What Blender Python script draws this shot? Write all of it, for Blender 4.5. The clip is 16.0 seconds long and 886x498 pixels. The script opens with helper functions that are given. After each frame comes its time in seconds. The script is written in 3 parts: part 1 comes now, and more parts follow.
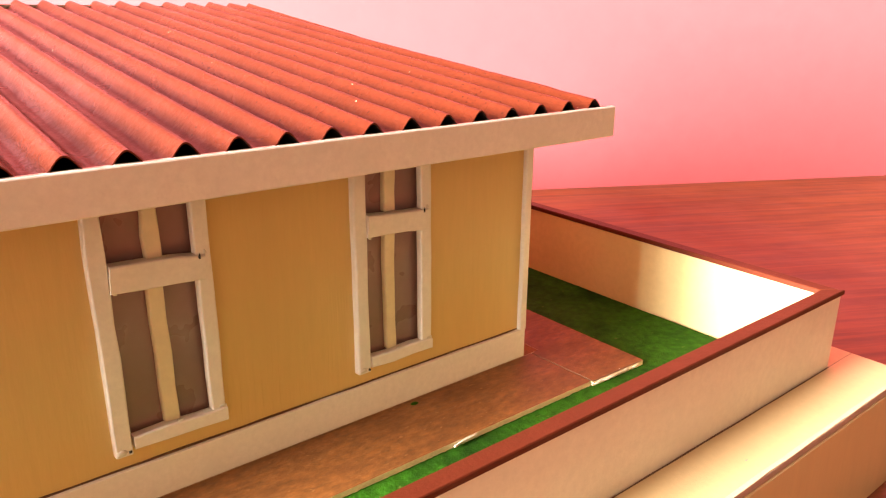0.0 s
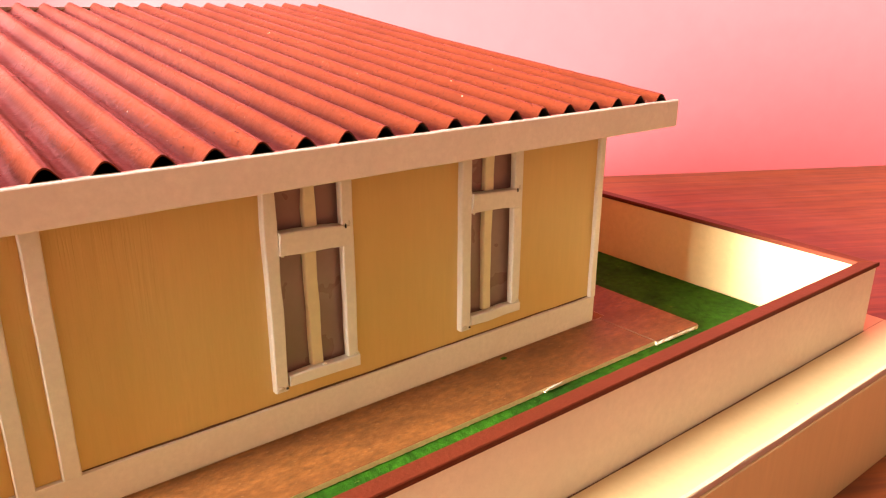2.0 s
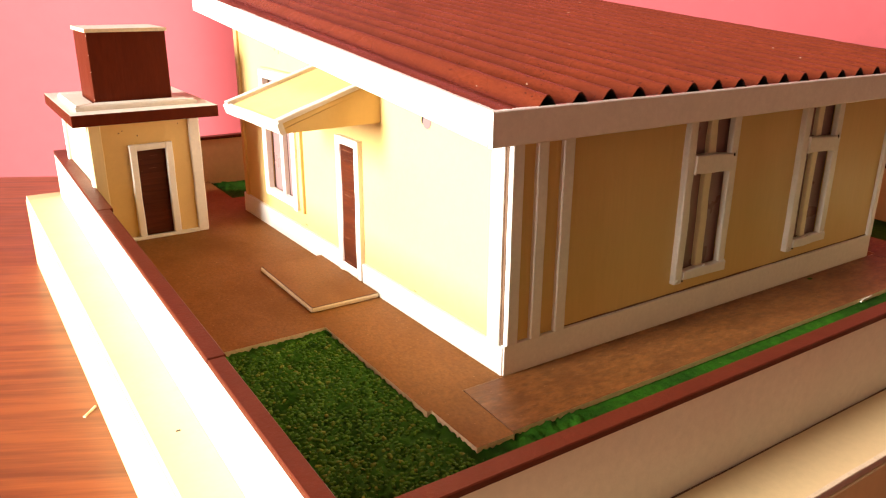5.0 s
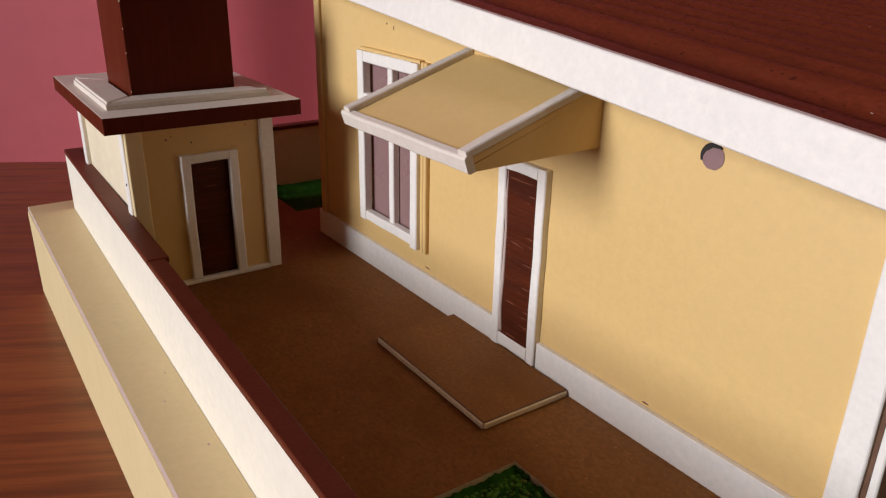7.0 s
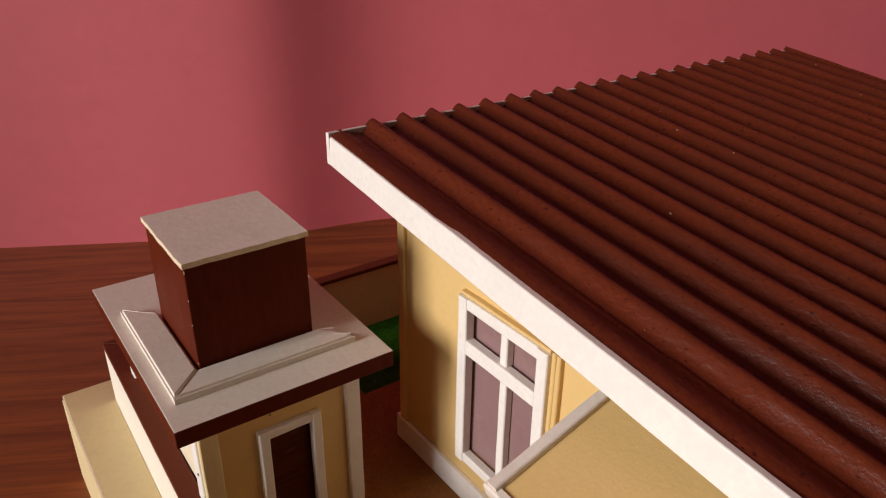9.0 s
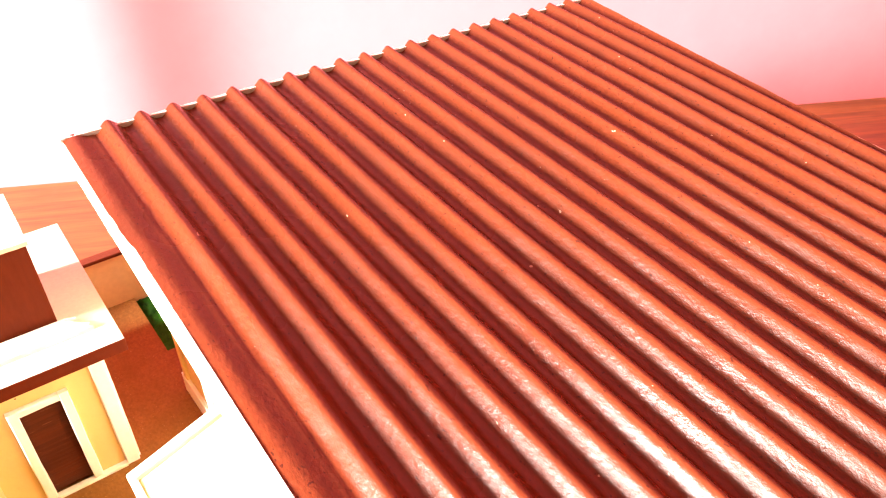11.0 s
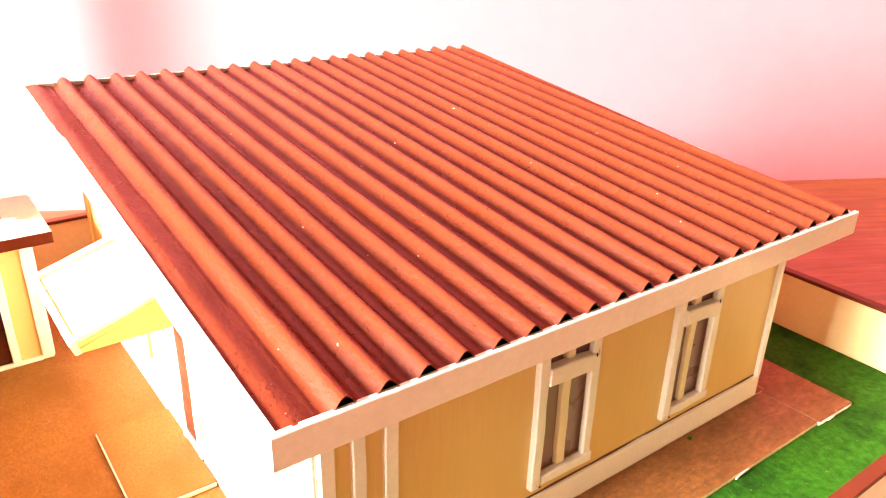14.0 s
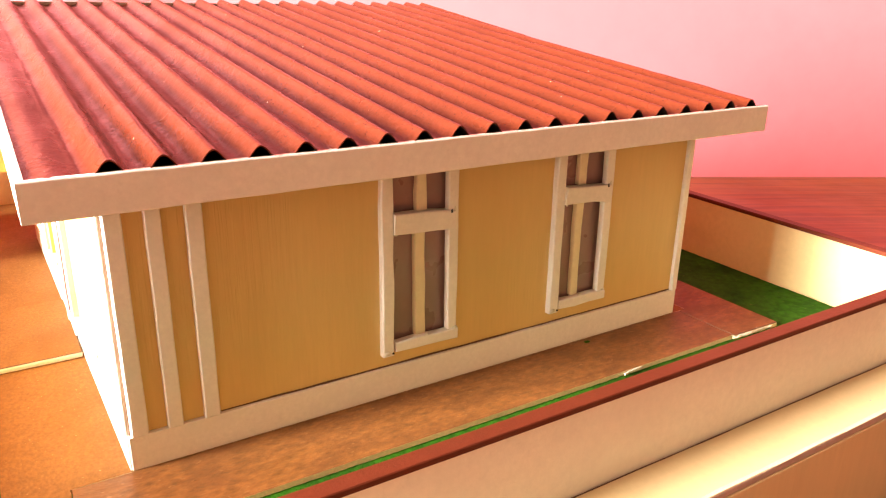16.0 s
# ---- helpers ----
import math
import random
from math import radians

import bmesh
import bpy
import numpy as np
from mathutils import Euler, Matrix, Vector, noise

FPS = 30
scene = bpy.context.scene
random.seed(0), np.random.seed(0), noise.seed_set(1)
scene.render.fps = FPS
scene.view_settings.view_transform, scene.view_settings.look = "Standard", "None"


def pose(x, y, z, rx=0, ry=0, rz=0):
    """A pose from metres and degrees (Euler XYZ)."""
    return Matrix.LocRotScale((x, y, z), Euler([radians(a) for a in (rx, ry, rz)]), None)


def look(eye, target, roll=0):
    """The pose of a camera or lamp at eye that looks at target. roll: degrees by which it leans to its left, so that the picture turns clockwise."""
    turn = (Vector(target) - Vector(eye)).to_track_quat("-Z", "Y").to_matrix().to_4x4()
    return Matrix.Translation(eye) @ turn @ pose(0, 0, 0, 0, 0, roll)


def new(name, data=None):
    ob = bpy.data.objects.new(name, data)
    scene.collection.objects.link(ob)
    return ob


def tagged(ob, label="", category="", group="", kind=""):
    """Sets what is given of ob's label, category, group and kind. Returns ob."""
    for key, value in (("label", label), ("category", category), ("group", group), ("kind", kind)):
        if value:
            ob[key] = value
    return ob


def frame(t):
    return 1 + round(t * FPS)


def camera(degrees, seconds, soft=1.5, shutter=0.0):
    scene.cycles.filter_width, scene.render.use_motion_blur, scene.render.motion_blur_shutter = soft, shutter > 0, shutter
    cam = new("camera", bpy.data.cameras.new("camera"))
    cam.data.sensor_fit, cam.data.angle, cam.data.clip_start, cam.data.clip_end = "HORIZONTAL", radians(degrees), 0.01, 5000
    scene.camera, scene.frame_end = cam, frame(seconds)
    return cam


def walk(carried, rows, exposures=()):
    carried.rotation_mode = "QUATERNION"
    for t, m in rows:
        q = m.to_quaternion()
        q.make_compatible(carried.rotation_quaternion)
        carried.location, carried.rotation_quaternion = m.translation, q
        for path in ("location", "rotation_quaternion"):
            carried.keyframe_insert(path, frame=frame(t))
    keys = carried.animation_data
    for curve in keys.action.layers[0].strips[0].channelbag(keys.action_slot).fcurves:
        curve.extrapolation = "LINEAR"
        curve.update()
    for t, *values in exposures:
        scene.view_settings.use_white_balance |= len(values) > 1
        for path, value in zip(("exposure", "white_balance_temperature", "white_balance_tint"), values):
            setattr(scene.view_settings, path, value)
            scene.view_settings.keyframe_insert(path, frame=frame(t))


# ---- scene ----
cam = camera(60.86, 16.0, soft=1.2)

PATH = [
    (0, 0.03069, -0.12373, 0.08787, 71.490, -0.405, -38.803),
    (0.5, 0.02956, -0.12566, 0.08747, 71.762, -0.219, -38.213),
    (1, 0.02565, -0.12222, 0.08865, 71.736, -0.838, -38.643),
    (1.5, 0.01609, -0.12820, 0.09191, 72.077, -0.941, -38.178),
    (2, -0.00101, -0.13191, 0.09215, 70.803, -0.248, -37.939),
    (2.5, -0.01022, -0.14480, 0.09613, 70.211, -0.312, -36.284),
    (3, -0.03811, -0.15063, 0.09334, 70.493, -0.231, -35.403),
    (3.5, -0.05526, -0.15307, 0.09314, 70.761, -0.077, -35.237),
    (4, -0.07620, -0.14911, 0.09007, 70.831, -0.167, -34.748),
    (4.5, -0.09175, -0.14061, 0.08935, 70.900, -0.257, -33.778),
    (4.7, -0.09862, -0.13448, 0.08814, 71.004, -0.263, -33.315),
    (6.8, -0.09533, -0.04339, 0.08313, 68.103, -1.282, -34.068),
    (7, -0.09631, -0.03448, 0.08475, 67.771, -1.116, -34.269),
    (7.5, -0.10265, -0.01355, 0.09173, 67.734, -1.567, -34.937),
    (8, -0.11073, 0.01053, 0.10086, 67.350, -2.268, -35.127),
    (8.5, -0.10914, 0.02191, 0.11865, 67.144, -1.990, -34.984),
    (9, -0.08792, 0.02776, 0.14121, 63.112, -0.659, -35.170),
    (9.5, -0.06706, 0.02036, 0.15894, 58.559, 0.650, -35.477),
    (10, -0.05674, 0.00895, 0.17370, 55.084, 0.891, -36.279),
    (10.2, -0.05082, 0.00555, 0.17629, 53.727, 1.164, -36.307),
    (12.3, -0.02712, -0.05668, 0.16298, 55.894, 0.624, -36.581),
    (12.5, -0.02992, -0.06284, 0.16091, 56.756, 0.666, -36.357),
    (13, -0.03860, -0.07848, 0.15382, 60.282, -0.561, -36.199),
    (13.5, -0.04488, -0.08998, 0.15085, 62.747, -0.738, -35.880),
    (14, -0.04866, -0.10330, 0.14216, 65.756, -1.371, -36.225),
    (14.5, -0.04772, -0.11445, 0.12807, 68.246, -0.956, -35.448),
    (15, -0.04355, -0.12742, 0.10986, 69.446, -1.357, -32.705),
    (15.5, -0.03087, -0.13542, 0.10307, 70.365, -1.473, -31.201),
    (16, -0.01542, -0.14220, 0.09577, 70.222, -1.022, -31.750),
]
walk(cam, [(row[0], pose(*row[1:])) for row in PATH], exposures=[
    (0.0, 1.35, 7600, 11), (2.0, 1.35, 7600, 11), (3.5, 1.4, 7600, 10), (4.0, 1.1, 7550, 10), (4.7, 0.42, 7400, 10), (6.8, -2.05, 6280, 14),
    (8.0, -2.2, 6550, 16), (9.0, -2.0, 6900, 16), (9.5, -1.45, 7300, 14), (10.2, 0.35, 7300, 12), (12.3, 2.3, 7300, 8), (13.5, 2.15, 7300, 8),
    (14.5, 1.7, 7500, 9), (16.0, 1.4, 7500, 9)])

# ---------------------------------------------------------------- light
TURN = Matrix.Rotation(radians(-27.88), 4, "Z")      # the room stands turned against the model
world = bpy.data.worlds.new("daylight")
scene.world = world
world.use_nodes = True
wn = world.node_tree
sky = wn.nodes.new("ShaderNodeTexSky")
sky.sky_type, sky.sun_disc = "NISHITA", False
sky.sun_elevation, sky.sun_rotation = radians(35), radians(-60)
wn.links.new(sky.outputs[0], wn.nodes["Background"].inputs[0])
wn.nodes["Background"].inputs[1].default_value = 0.08

WIN_U, WIN_Z, WIN_H = -2.6, 0.81, 1.45
WINDOWS = [(-1.04, 0.69, 430), (-1.68, 0.20, 26)]      # across the wall: middle, width, daylight
for mid_n, width, power in WINDOWS:
    lamp = bpy.data.lights.new("window_daylight", "AREA")
    lamp.shape, lamp.size, lamp.size_y, lamp.energy = "RECTANGLE", width, WIN_H, power
    lamp.color = (0.97, 1.0, 1.03)
    lamp_ob = new("window_daylight", lamp)
    lamp_ob.matrix_world = TURN @ look((WIN_U - 0.02, mid_n, WIN_Z), (WIN_U + 1, mid_n, WIN_Z))


# ---------------------------------------------------------------- materials
def material(name, base, rough=0.5, var=0.12, fine=900.0, coarse=60.0, bump=0.15, bump_scale=None, stretch=(1, 1, 1),
             dark=None, stain=0.0, spec=0.5, coat=0.0, speck=None):
    """Painted or raw surface: base colour varied at two scales, fine relief, optional stains and specks."""
    m = bpy.data.materials.new(name)
    m.use_nodes = True
    nt = m.node_tree
    N, K = nt.nodes, nt.links.new
    b = N["Principled BSDF"]
    b.inputs["Specular IOR Level"].default_value = spec
    b.inputs["Coat Weight"].default_value = coat
    b.inputs["Coat Roughness"].default_value = 0.25
    tc = N.new("ShaderNodeTexCoord")
    mp = N.new("ShaderNodeMapping")
    mp.inputs["Scale"].default_value = stretch
    K(tc.outputs["Object"], mp.inputs[0])

    def noise_tex(scale, detail=4.0, rough_=0.6):
        n = N.new("ShaderNodeTexNoise")
        n.inputs["Scale"].default_value, n.inputs["Detail"].default_value, n.inputs["Roughness"].default_value = scale, detail, rough_
        K(mp.outputs[0], n.inputs["Vector"])
        return n.outputs["Fac"]

    def ramp(src, lo, hi, p0, p1):
        r = N.new("ShaderNodeMapRange")
        r.inputs["From Min"].default_value, r.inputs["From Max"].default_value = p0, p1
        r.inputs["To Min"].default_value, r.inputs["To Max"].default_value = lo, hi
        K(src, r.inputs["Value"])
        return r.outputs[0]

    def mix(fac, a, c):
        x = N.new("ShaderNodeMix")
        x.data_type = "RGBA"
        K(fac, x.inputs["Factor"])
        for sock, v in ((x.inputs["A"], a), (x.inputs["B"], c)):
            if isinstance(v, tuple):
                sock.default_value = (*v, 1)
            else:
                K(v, sock)
        return x.outputs["Result"]

    lo = tuple(c * (1 - var) for c in base)
    hi = tuple(min(c * (1 + var), 0.95) for c in base)
    f = noise_tex(fine)
    c = noise_tex(coarse, 3.0)
    col = mix(ramp(f, 0, 1, 0.3, 0.7), lo, hi)
    second = dark if dark else tuple(v * (1 - 1.6 * var) for v in base)
    col = mix(ramp(c, 0, 0.75, 0.45, 0.75), col, second)
    if stain:
        s = noise_tex(coarse * 3.1, 6.0, 0.7)
        col = mix(ramp(s, 0, stain, 0.6, 0.72), col, tuple(v * 0.55 for v in base))
    if speck:
        s = noise_tex(speck[0], 1.0)
        col = mix(ramp(s, 0, 1, speck[2], speck[2] + 0.02), col, speck[1])
    K(col, b.inputs["Base Color"])
    K(ramp(c, max(rough - 0.08, 0.05), min(rough + 0.1, 1), 0.3, 0.7), b.inputs["Roughness"])
    if bump:
        bp = N.new("ShaderNodeBump")
        bp.inputs["Strength"].default_value = bump
        bp.inputs["Distance"].default_value = 0.0003
        K(noise_tex(bump_scale or fine * 0.7, 5.0), bp.inputs["Height"])
        K(bp.outputs[0], b.inputs["Normal"])
    return m


def wood(name, light, dark, rings=220.0, along="X", rough=0.3, coat=0.4, spec=0.5):
    """Varnished timber with long grain along one axis."""
    m = material(name, light, rough, 0.1, 500, 20, 0.0, coat=coat, spec=spec)
    nt = m.node_tree
    N, K = nt.nodes, nt.links.new
    b = N["Principled BSDF"]
    tc = N.new("ShaderNodeTexCoord")
    mp = N.new("ShaderNodeMapping")
    mp.inputs["Scale"].default_value = (0.06, 1, 0.5) if along == "X" else (1, 0.08, 1)
    K(tc.outputs["Object"], mp.inputs[0])
    broad = N.new("ShaderNodeTexNoise")
    broad.inputs["Scale"].default_value, broad.inputs["Detail"].default_value, broad.inputs["Distortion"].default_value = rings, 6.0, 0.6
    K(mp.outputs[0], broad.inputs["Vector"])
    fine = N.new("ShaderNodeTexNoise")
    fine.inputs["Scale"].default_value, fine.inputs["Detail"].default_value = rings * 6, 4.0
    K(mp.outputs[0], fine.inputs["Vector"])
    add = N.new("ShaderNodeMath")
    add.operation = "MULTIPLY_ADD"
    K(fine.outputs["Fac"], add.inputs[0])
    add.inputs[1].default_value = 0.35
    K(broad.outputs["Fac"], add.inputs[2])
    r = N.new("ShaderNodeValToRGB")
    r.color_ramp.elements[0].position, r.color_ramp.elements[1].position = 0.5, 0.82
    r.color_ramp.elements[0].color, r.color_ramp.elements[1].color = (*dark, 1), (*light, 1)
    K(add.outputs[0], r.inputs[0])
    K(r.outputs[0], b.inputs["Base Color"])
    bp = N.new("ShaderNodeBump")
    bp.inputs["Strength"].default_value, bp.inputs["Distance"].default_value = 0.12, 0.0004
    K(add.outputs[0], bp.inputs["Height"])
    K(bp.outputs[0], b.inputs["Normal"])
    return m


YELLOW = material("yellow_wall_paint", (0.70, 0.467, 0.180), 0.5, 0.03, 700, 45, 0.15, 1500)


def cracks(m):
    """Fine upright cracks in the paint, in patches."""
    nt = m.node_tree
    N, K = nt.nodes, nt.links.new
    tc = N.new("ShaderNodeTexCoord")
    mp = N.new("ShaderNodeMapping")
    mp.inputs["Scale"].default_value = (1, 1, 0.035)
    K(tc.outputs["Object"], mp.inputs[0])
    n = N.new("ShaderNodeTexNoise")
    n.inputs["Scale"].default_value, n.inputs["Detail"].default_value = 900, 3
    K(mp.outputs[0], n.inputs["Vector"])
    line = N.new("ShaderNodeMapRange")
    line.inputs["From Min"].default_value, line.inputs["From Max"].default_value = 0.52, 0.44
    K(n.outputs["Fac"], line.inputs["Value"])
    patch = N.new("ShaderNodeTexNoise")
    patch.inputs["Scale"].default_value = 22
    K(tc.outputs["Object"], patch.inputs["Vector"])
    where = N.new("ShaderNodeMapRange")
    where.inputs["From Min"].default_value, where.inputs["From Max"].default_value = 0.54, 0.66
    K(patch.outputs["Fac"], where.inputs["Value"])
    mul = N.new("ShaderNodeMath")
    mul.operation = "MULTIPLY"
    K(line.outputs[0], mul.inputs[0])
    K(where.outputs[0], mul.inputs[1])
    old = N["Principled BSDF"].inputs["Normal"].links[0].from_socket
    bp = N.new("ShaderNodeBump")
    bp.invert = True
    bp.inputs["Strength"].default_value, bp.inputs["Distance"].default_value = 0.22, 0.0003
    K(mul.outputs[0], bp.inputs["Height"])
    K(old, bp.inputs["Normal"])
    K(bp.outputs[0], N["Principled BSDF"].inputs["Normal"])


YELLOW_GRAIN = material("grainy_yellow_wall_paint", (0.70, 0.467, 0.180), 0.5, 0.03, 700, 45, 0.14, 1500, (1, 1, 0.12))
cracks(YELLOW_GRAIN)
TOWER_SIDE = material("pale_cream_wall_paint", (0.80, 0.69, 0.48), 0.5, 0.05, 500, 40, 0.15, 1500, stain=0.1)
OFFWHITE = material("off_white_wall_paint", (0.82, 0.755, 0.62), 0.5, 0.05, 500, 30, 0.15, 1500, stain=0.12)
LINING = material("yellow_cream_lining_paint", (0.74, 0.56, 0.27), 0.5, 0.05, 500, 40, 0.15, 1500, stain=0.1)
CREAM = material("cream_box_paint", (0.70, 0.545, 0.285), 0.5, 0.035, 600, 40, 0.15, 1500, (1, 1, 0.12), stain=0.12)
WHITE = material("white_trim_paint", (0.82, 0.765, 0.685), 0.42, 0.05, 800, 90, 0.12, 900, stain=0.15)
SLAB_EDGE = material("mauve_grey_card_edge", (0.50, 0.37, 0.31), 0.6, 0.08, 900, 90, 0.3, 1500)
PLY = material("pale_raw_card_edge", (0.74, 0.60, 0.40), 0.7, 0.12, 1500, 120, 0.4, 2500)
ROOF_RED = material("roof_red_brown_paint", (0.115, 0.0203, 0.0078), 0.27, 0.16, 1300, 60, 0.5, 900, (1, 0.6, 1),
                    spec=0.20, speck=(1400, (0.05, 0.009, 0.005), 0.70))


def chips(m, scale, low, colour, stretch=(1, 0.6, 1)):
    """Scattered pale chips where the paint has come off."""
    nt = m.node_tree
    N, K = nt.nodes, nt.links.new
    tc = N.new("ShaderNodeTexCoord")
    mp = N.new("ShaderNodeMapping")
    mp.inputs["Scale"].default_value, mp.inputs["Location"].default_value = stretch, (0.31, 0.17, 0.05)
    K(tc.outputs["Object"], mp.inputs[0])
    n = N.new("ShaderNodeTexNoise")
    n.inputs["Scale"].default_value, n.inputs["Detail"].default_value = scale, 2.0
    K(mp.outputs[0], n.inputs["Vector"])
    r = N.new("ShaderNodeMapRange")
    r.inputs["From Min"].default_value, r.inputs["From Max"].default_value = low, low + 0.015
    K(n.outputs["Fac"], r.inputs["Value"])
    b = N["Principled BSDF"].inputs["Base Color"]
    x = N.new("ShaderNodeMix")
    x.data_type = "RGBA"
    K(r.outputs[0], x.inputs["Factor"])
    K(b.links[0].from_socket, x.inputs["A"])
    x.inputs["B"].default_value = (*colour, 1)
    K(x.outputs["Result"], b)


chips(ROOF_RED, 640, 0.765, (0.42, 0.27, 0.20))
CAP_RED = material("cap_red_brown_paint", (0.112, 0.022, 0.0095), 0.45, 0.09, 900, 60, 0.25, 2500, (0.5, 0.5, 1), spec=0.12)
BOX_RED = material("tank_dark_red_paint", (0.100, 0.0155, 0.0055), 0.45, 0.12, 700, 60, 0.3, 1500, (1, 1, 0.2), spec=0.05)
RAW = material("raw_brown_board_edge", (0.13, 0.06, 0.028), 0.7, 0.2, 900, 60, 0.3)
# Near black: painted shade under the roof sheet, also small dark marks and backings.
DARK = material("near_black_shade_and_marks", (0.02, 0.014, 0.011), 0.8, 0.2, 900, 60, 0.2)
BOARD = material("brown_hardboard", (0.238, 0.097, 0.0265), 0.58, 0.2, 1300, 48, 0.35, 1800, (1, 0.7, 1), dark=(0.180, 0.068, 0.0170), stain=0.2, spec=0.1,
                 speck=(1900, (0.38, 0.20, 0.08), 0.75))
BOARD_RED = material("red_brown_hardboard", (0.205, 0.074, 0.020), 0.48, 0.36, 800, 130, 0.7, 650, (0.5, 1, 1), dark=(0.125, 0.042, 0.011), stain=0.4, spec=0.35,
                     speck=(1300, (0.27, 0.115, 0.042), 0.72))
GRASS = material("green_flock_lawn", (0.021, 0.098, 0.0060), 0.8, 0.34, 480, 62, 0.8, 700, dark=(0.0045, 0.020, 0.003), stain=0.85, spec=0.08,
                 speck=(760, (0.085, 0.140, 0.022), 0.745))
TUFT = material("green_flock_tufts", (0.026, 0.105, 0.006), 0.7, 0.3, 1500, 300, 0.4, 2500, spec=0.12)


def by_island(m, low, high):
    """Each loose lump takes its own shade between two colours."""
    nt = m.node_tree
    g = nt.nodes.new("ShaderNodeNewGeometry")
    r = nt.nodes.new("ShaderNodeValToRGB")
    r.color_ramp.elements[0].color, r.color_ramp.elements[1].color = (*low, 1), (*high, 1)
    mid_ = r.color_ramp.elements.new(0.82)
    mid_.color = (0.075, 0.205, 0.020, 1)
    nt.links.new(g.outputs["Random Per Island"], r.inputs[0])
    nt.links.new(r.outputs[0], nt.nodes["Principled BSDF"].inputs["Base Color"])


by_island(TUFT, (0.045, 0.155, 0.015), (0.190, 0.250, 0.045))
GREY_TOP = material("off_white_slab_paint", (0.72, 0.63, 0.53), 0.55, 0.06, 900, 70, 0.25, stain=0.15)
PANE = material("grey_window_film", (0.265, 0.152, 0.145), 0.30, 0.05, 400, 80, 0.05, spec=0.7)
GLUE = material("dried_white_glue", (0.70, 0.64, 0.54), 0.3, 0.05, 900, 90, 0.3)
DOOR_WOOD = material("dark_door_veneer", (0.082, 0.0165, 0.006), 0.42, 0.25, 1100, 190, 0.6, 1200, (0.06, 0.06, 1), dark=(0.036, 0.007, 0.003), spec=0.15,
                     speck=(2600, (0.17, 0.058, 0.03), 0.70))
TABLE_WOOD = wood("varnished_table_wood", (0.265, 0.072, 0.016), (0.14, 0.035, 0.0082), 230, "X", 0.42, 0.24, 0.42)
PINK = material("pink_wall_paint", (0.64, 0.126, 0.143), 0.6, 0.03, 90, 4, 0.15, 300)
# Unseen room surfaces: dark, orange colours chosen to dim and tint bounce light.
PLAIN = material("tan_bounce_paint", (0.092, 0.040, 0.009), 0.6, 0.03, 90, 4, 0.15, 300)
DIM = material("dim_bounce_brown", (0.048, 0.0180, 0.0022), 0.6, 0.03, 90, 4, 0.15, 300)
CEIL = material("dim_bounce_ceiling", (0.045, 0.020, 0.004), 0.7, 0.03, 60, 4, 0.1, 200)
FLOOR = material("dim_bounce_floor", (0.058, 0.021, 0.003), 0.5, 0.1, 60, 5, 0.1, 200)


# ---------------------------------------------------------------- building helpers
def thing(name, at, label, category, group="", kind=""):
    ob = new(name)
    ob.empty_display_size = 0.005
    ob.location = at
    return tagged(ob, label, category, group, kind)


def root_of(ob):
    while ob.parent:
        ob = ob.parent
    return ob


def part(name, bm, mats, parent, label=""):
    """Links a bmesh, given in model coordinates, as one mesh object under a thing or a part."""
    bm.transform(Matrix.Translation(-root_of(parent).location))
    me = bpy.data.meshes.new(name)
    bmesh.ops.recalc_face_normals(bm, faces=bm.faces)
    bm.to_mesh(me)
    bm.free()
    for m in mats if isinstance(mats, (list, tuple)) else [mats]:
        me.materials.append(m)
    ob = new(name, me)
    ob.parent = parent
    if label:
        ob["label"] = label
    return ob


def box(x0, x1, y0, y1, z0, z1, bevel=0.00025, bm=None):
    """A block with slightly rounded edges."""
    bm = bm or bmesh.new()
    made = bmesh.ops.create_cube(bm, size=1)["verts"]
    for v in made:
        v.co = Vector(((x0 + x1) / 2 + v.co.x * (x1 - x0), (y0 + y1) / 2 + v.co.y * (y1 - y0), (z0 + z1) / 2 + v.co.z * (z1 - z0)))
    if bevel:
        es = list({e for v in made for e in v.link_edges})
        bmesh.ops.bevel(bm, geom=es, offset=bevel, segments=2, affect="EDGES", profile=0.5)
    return bm


def rough_strip(a, b, width, depth, out, wob=0.0001, seed=0, bevel=0.0003):
    """A hand-cut stick from a to b: width across, depth along 'out', with slightly uneven edges."""
    a, b, out = Vector(a), Vector(b), Vector(out).normalized()
    along = (b - a).normalized()
    side = along.cross(out).normalized()
    rnd = random.Random(seed)
    n = max(3, int((b - a).length / 0.006))
    bm = bmesh.new()
    rings = []
    for i in range(n + 1):
        c = a + (b - a) * i / n
        w0, w1 = (width / 2 + rnd.uniform(-wob, wob) for _ in range(2))
        d = depth + rnd.uniform(-wob, wob) * 0.6
        r = min(bevel, width * 0.3, depth * 0.45)
        prof = [(-w0, 0), (-w0, d - r), (-w0 + r * 0.4, d - r * 0.35), (-w0 + r, d), (w1 - r, d), (w1 - r * 0.4, d - r * 0.35), (w1, d - r), (w1, 0)]
        rings.append([bm.verts.new(c + side * p + out * q) for p, q in prof])
    for r0, r1 in zip(rings, rings[1:]):
        for k in range(8):
            bm.faces.new((r0[k], r0[(k + 1) % 8], r1[(k + 1) % 8], r1[k]))
    bm.faces.new(rings[0])
    bm.faces.new(rings[-1][::-1])
    return bm


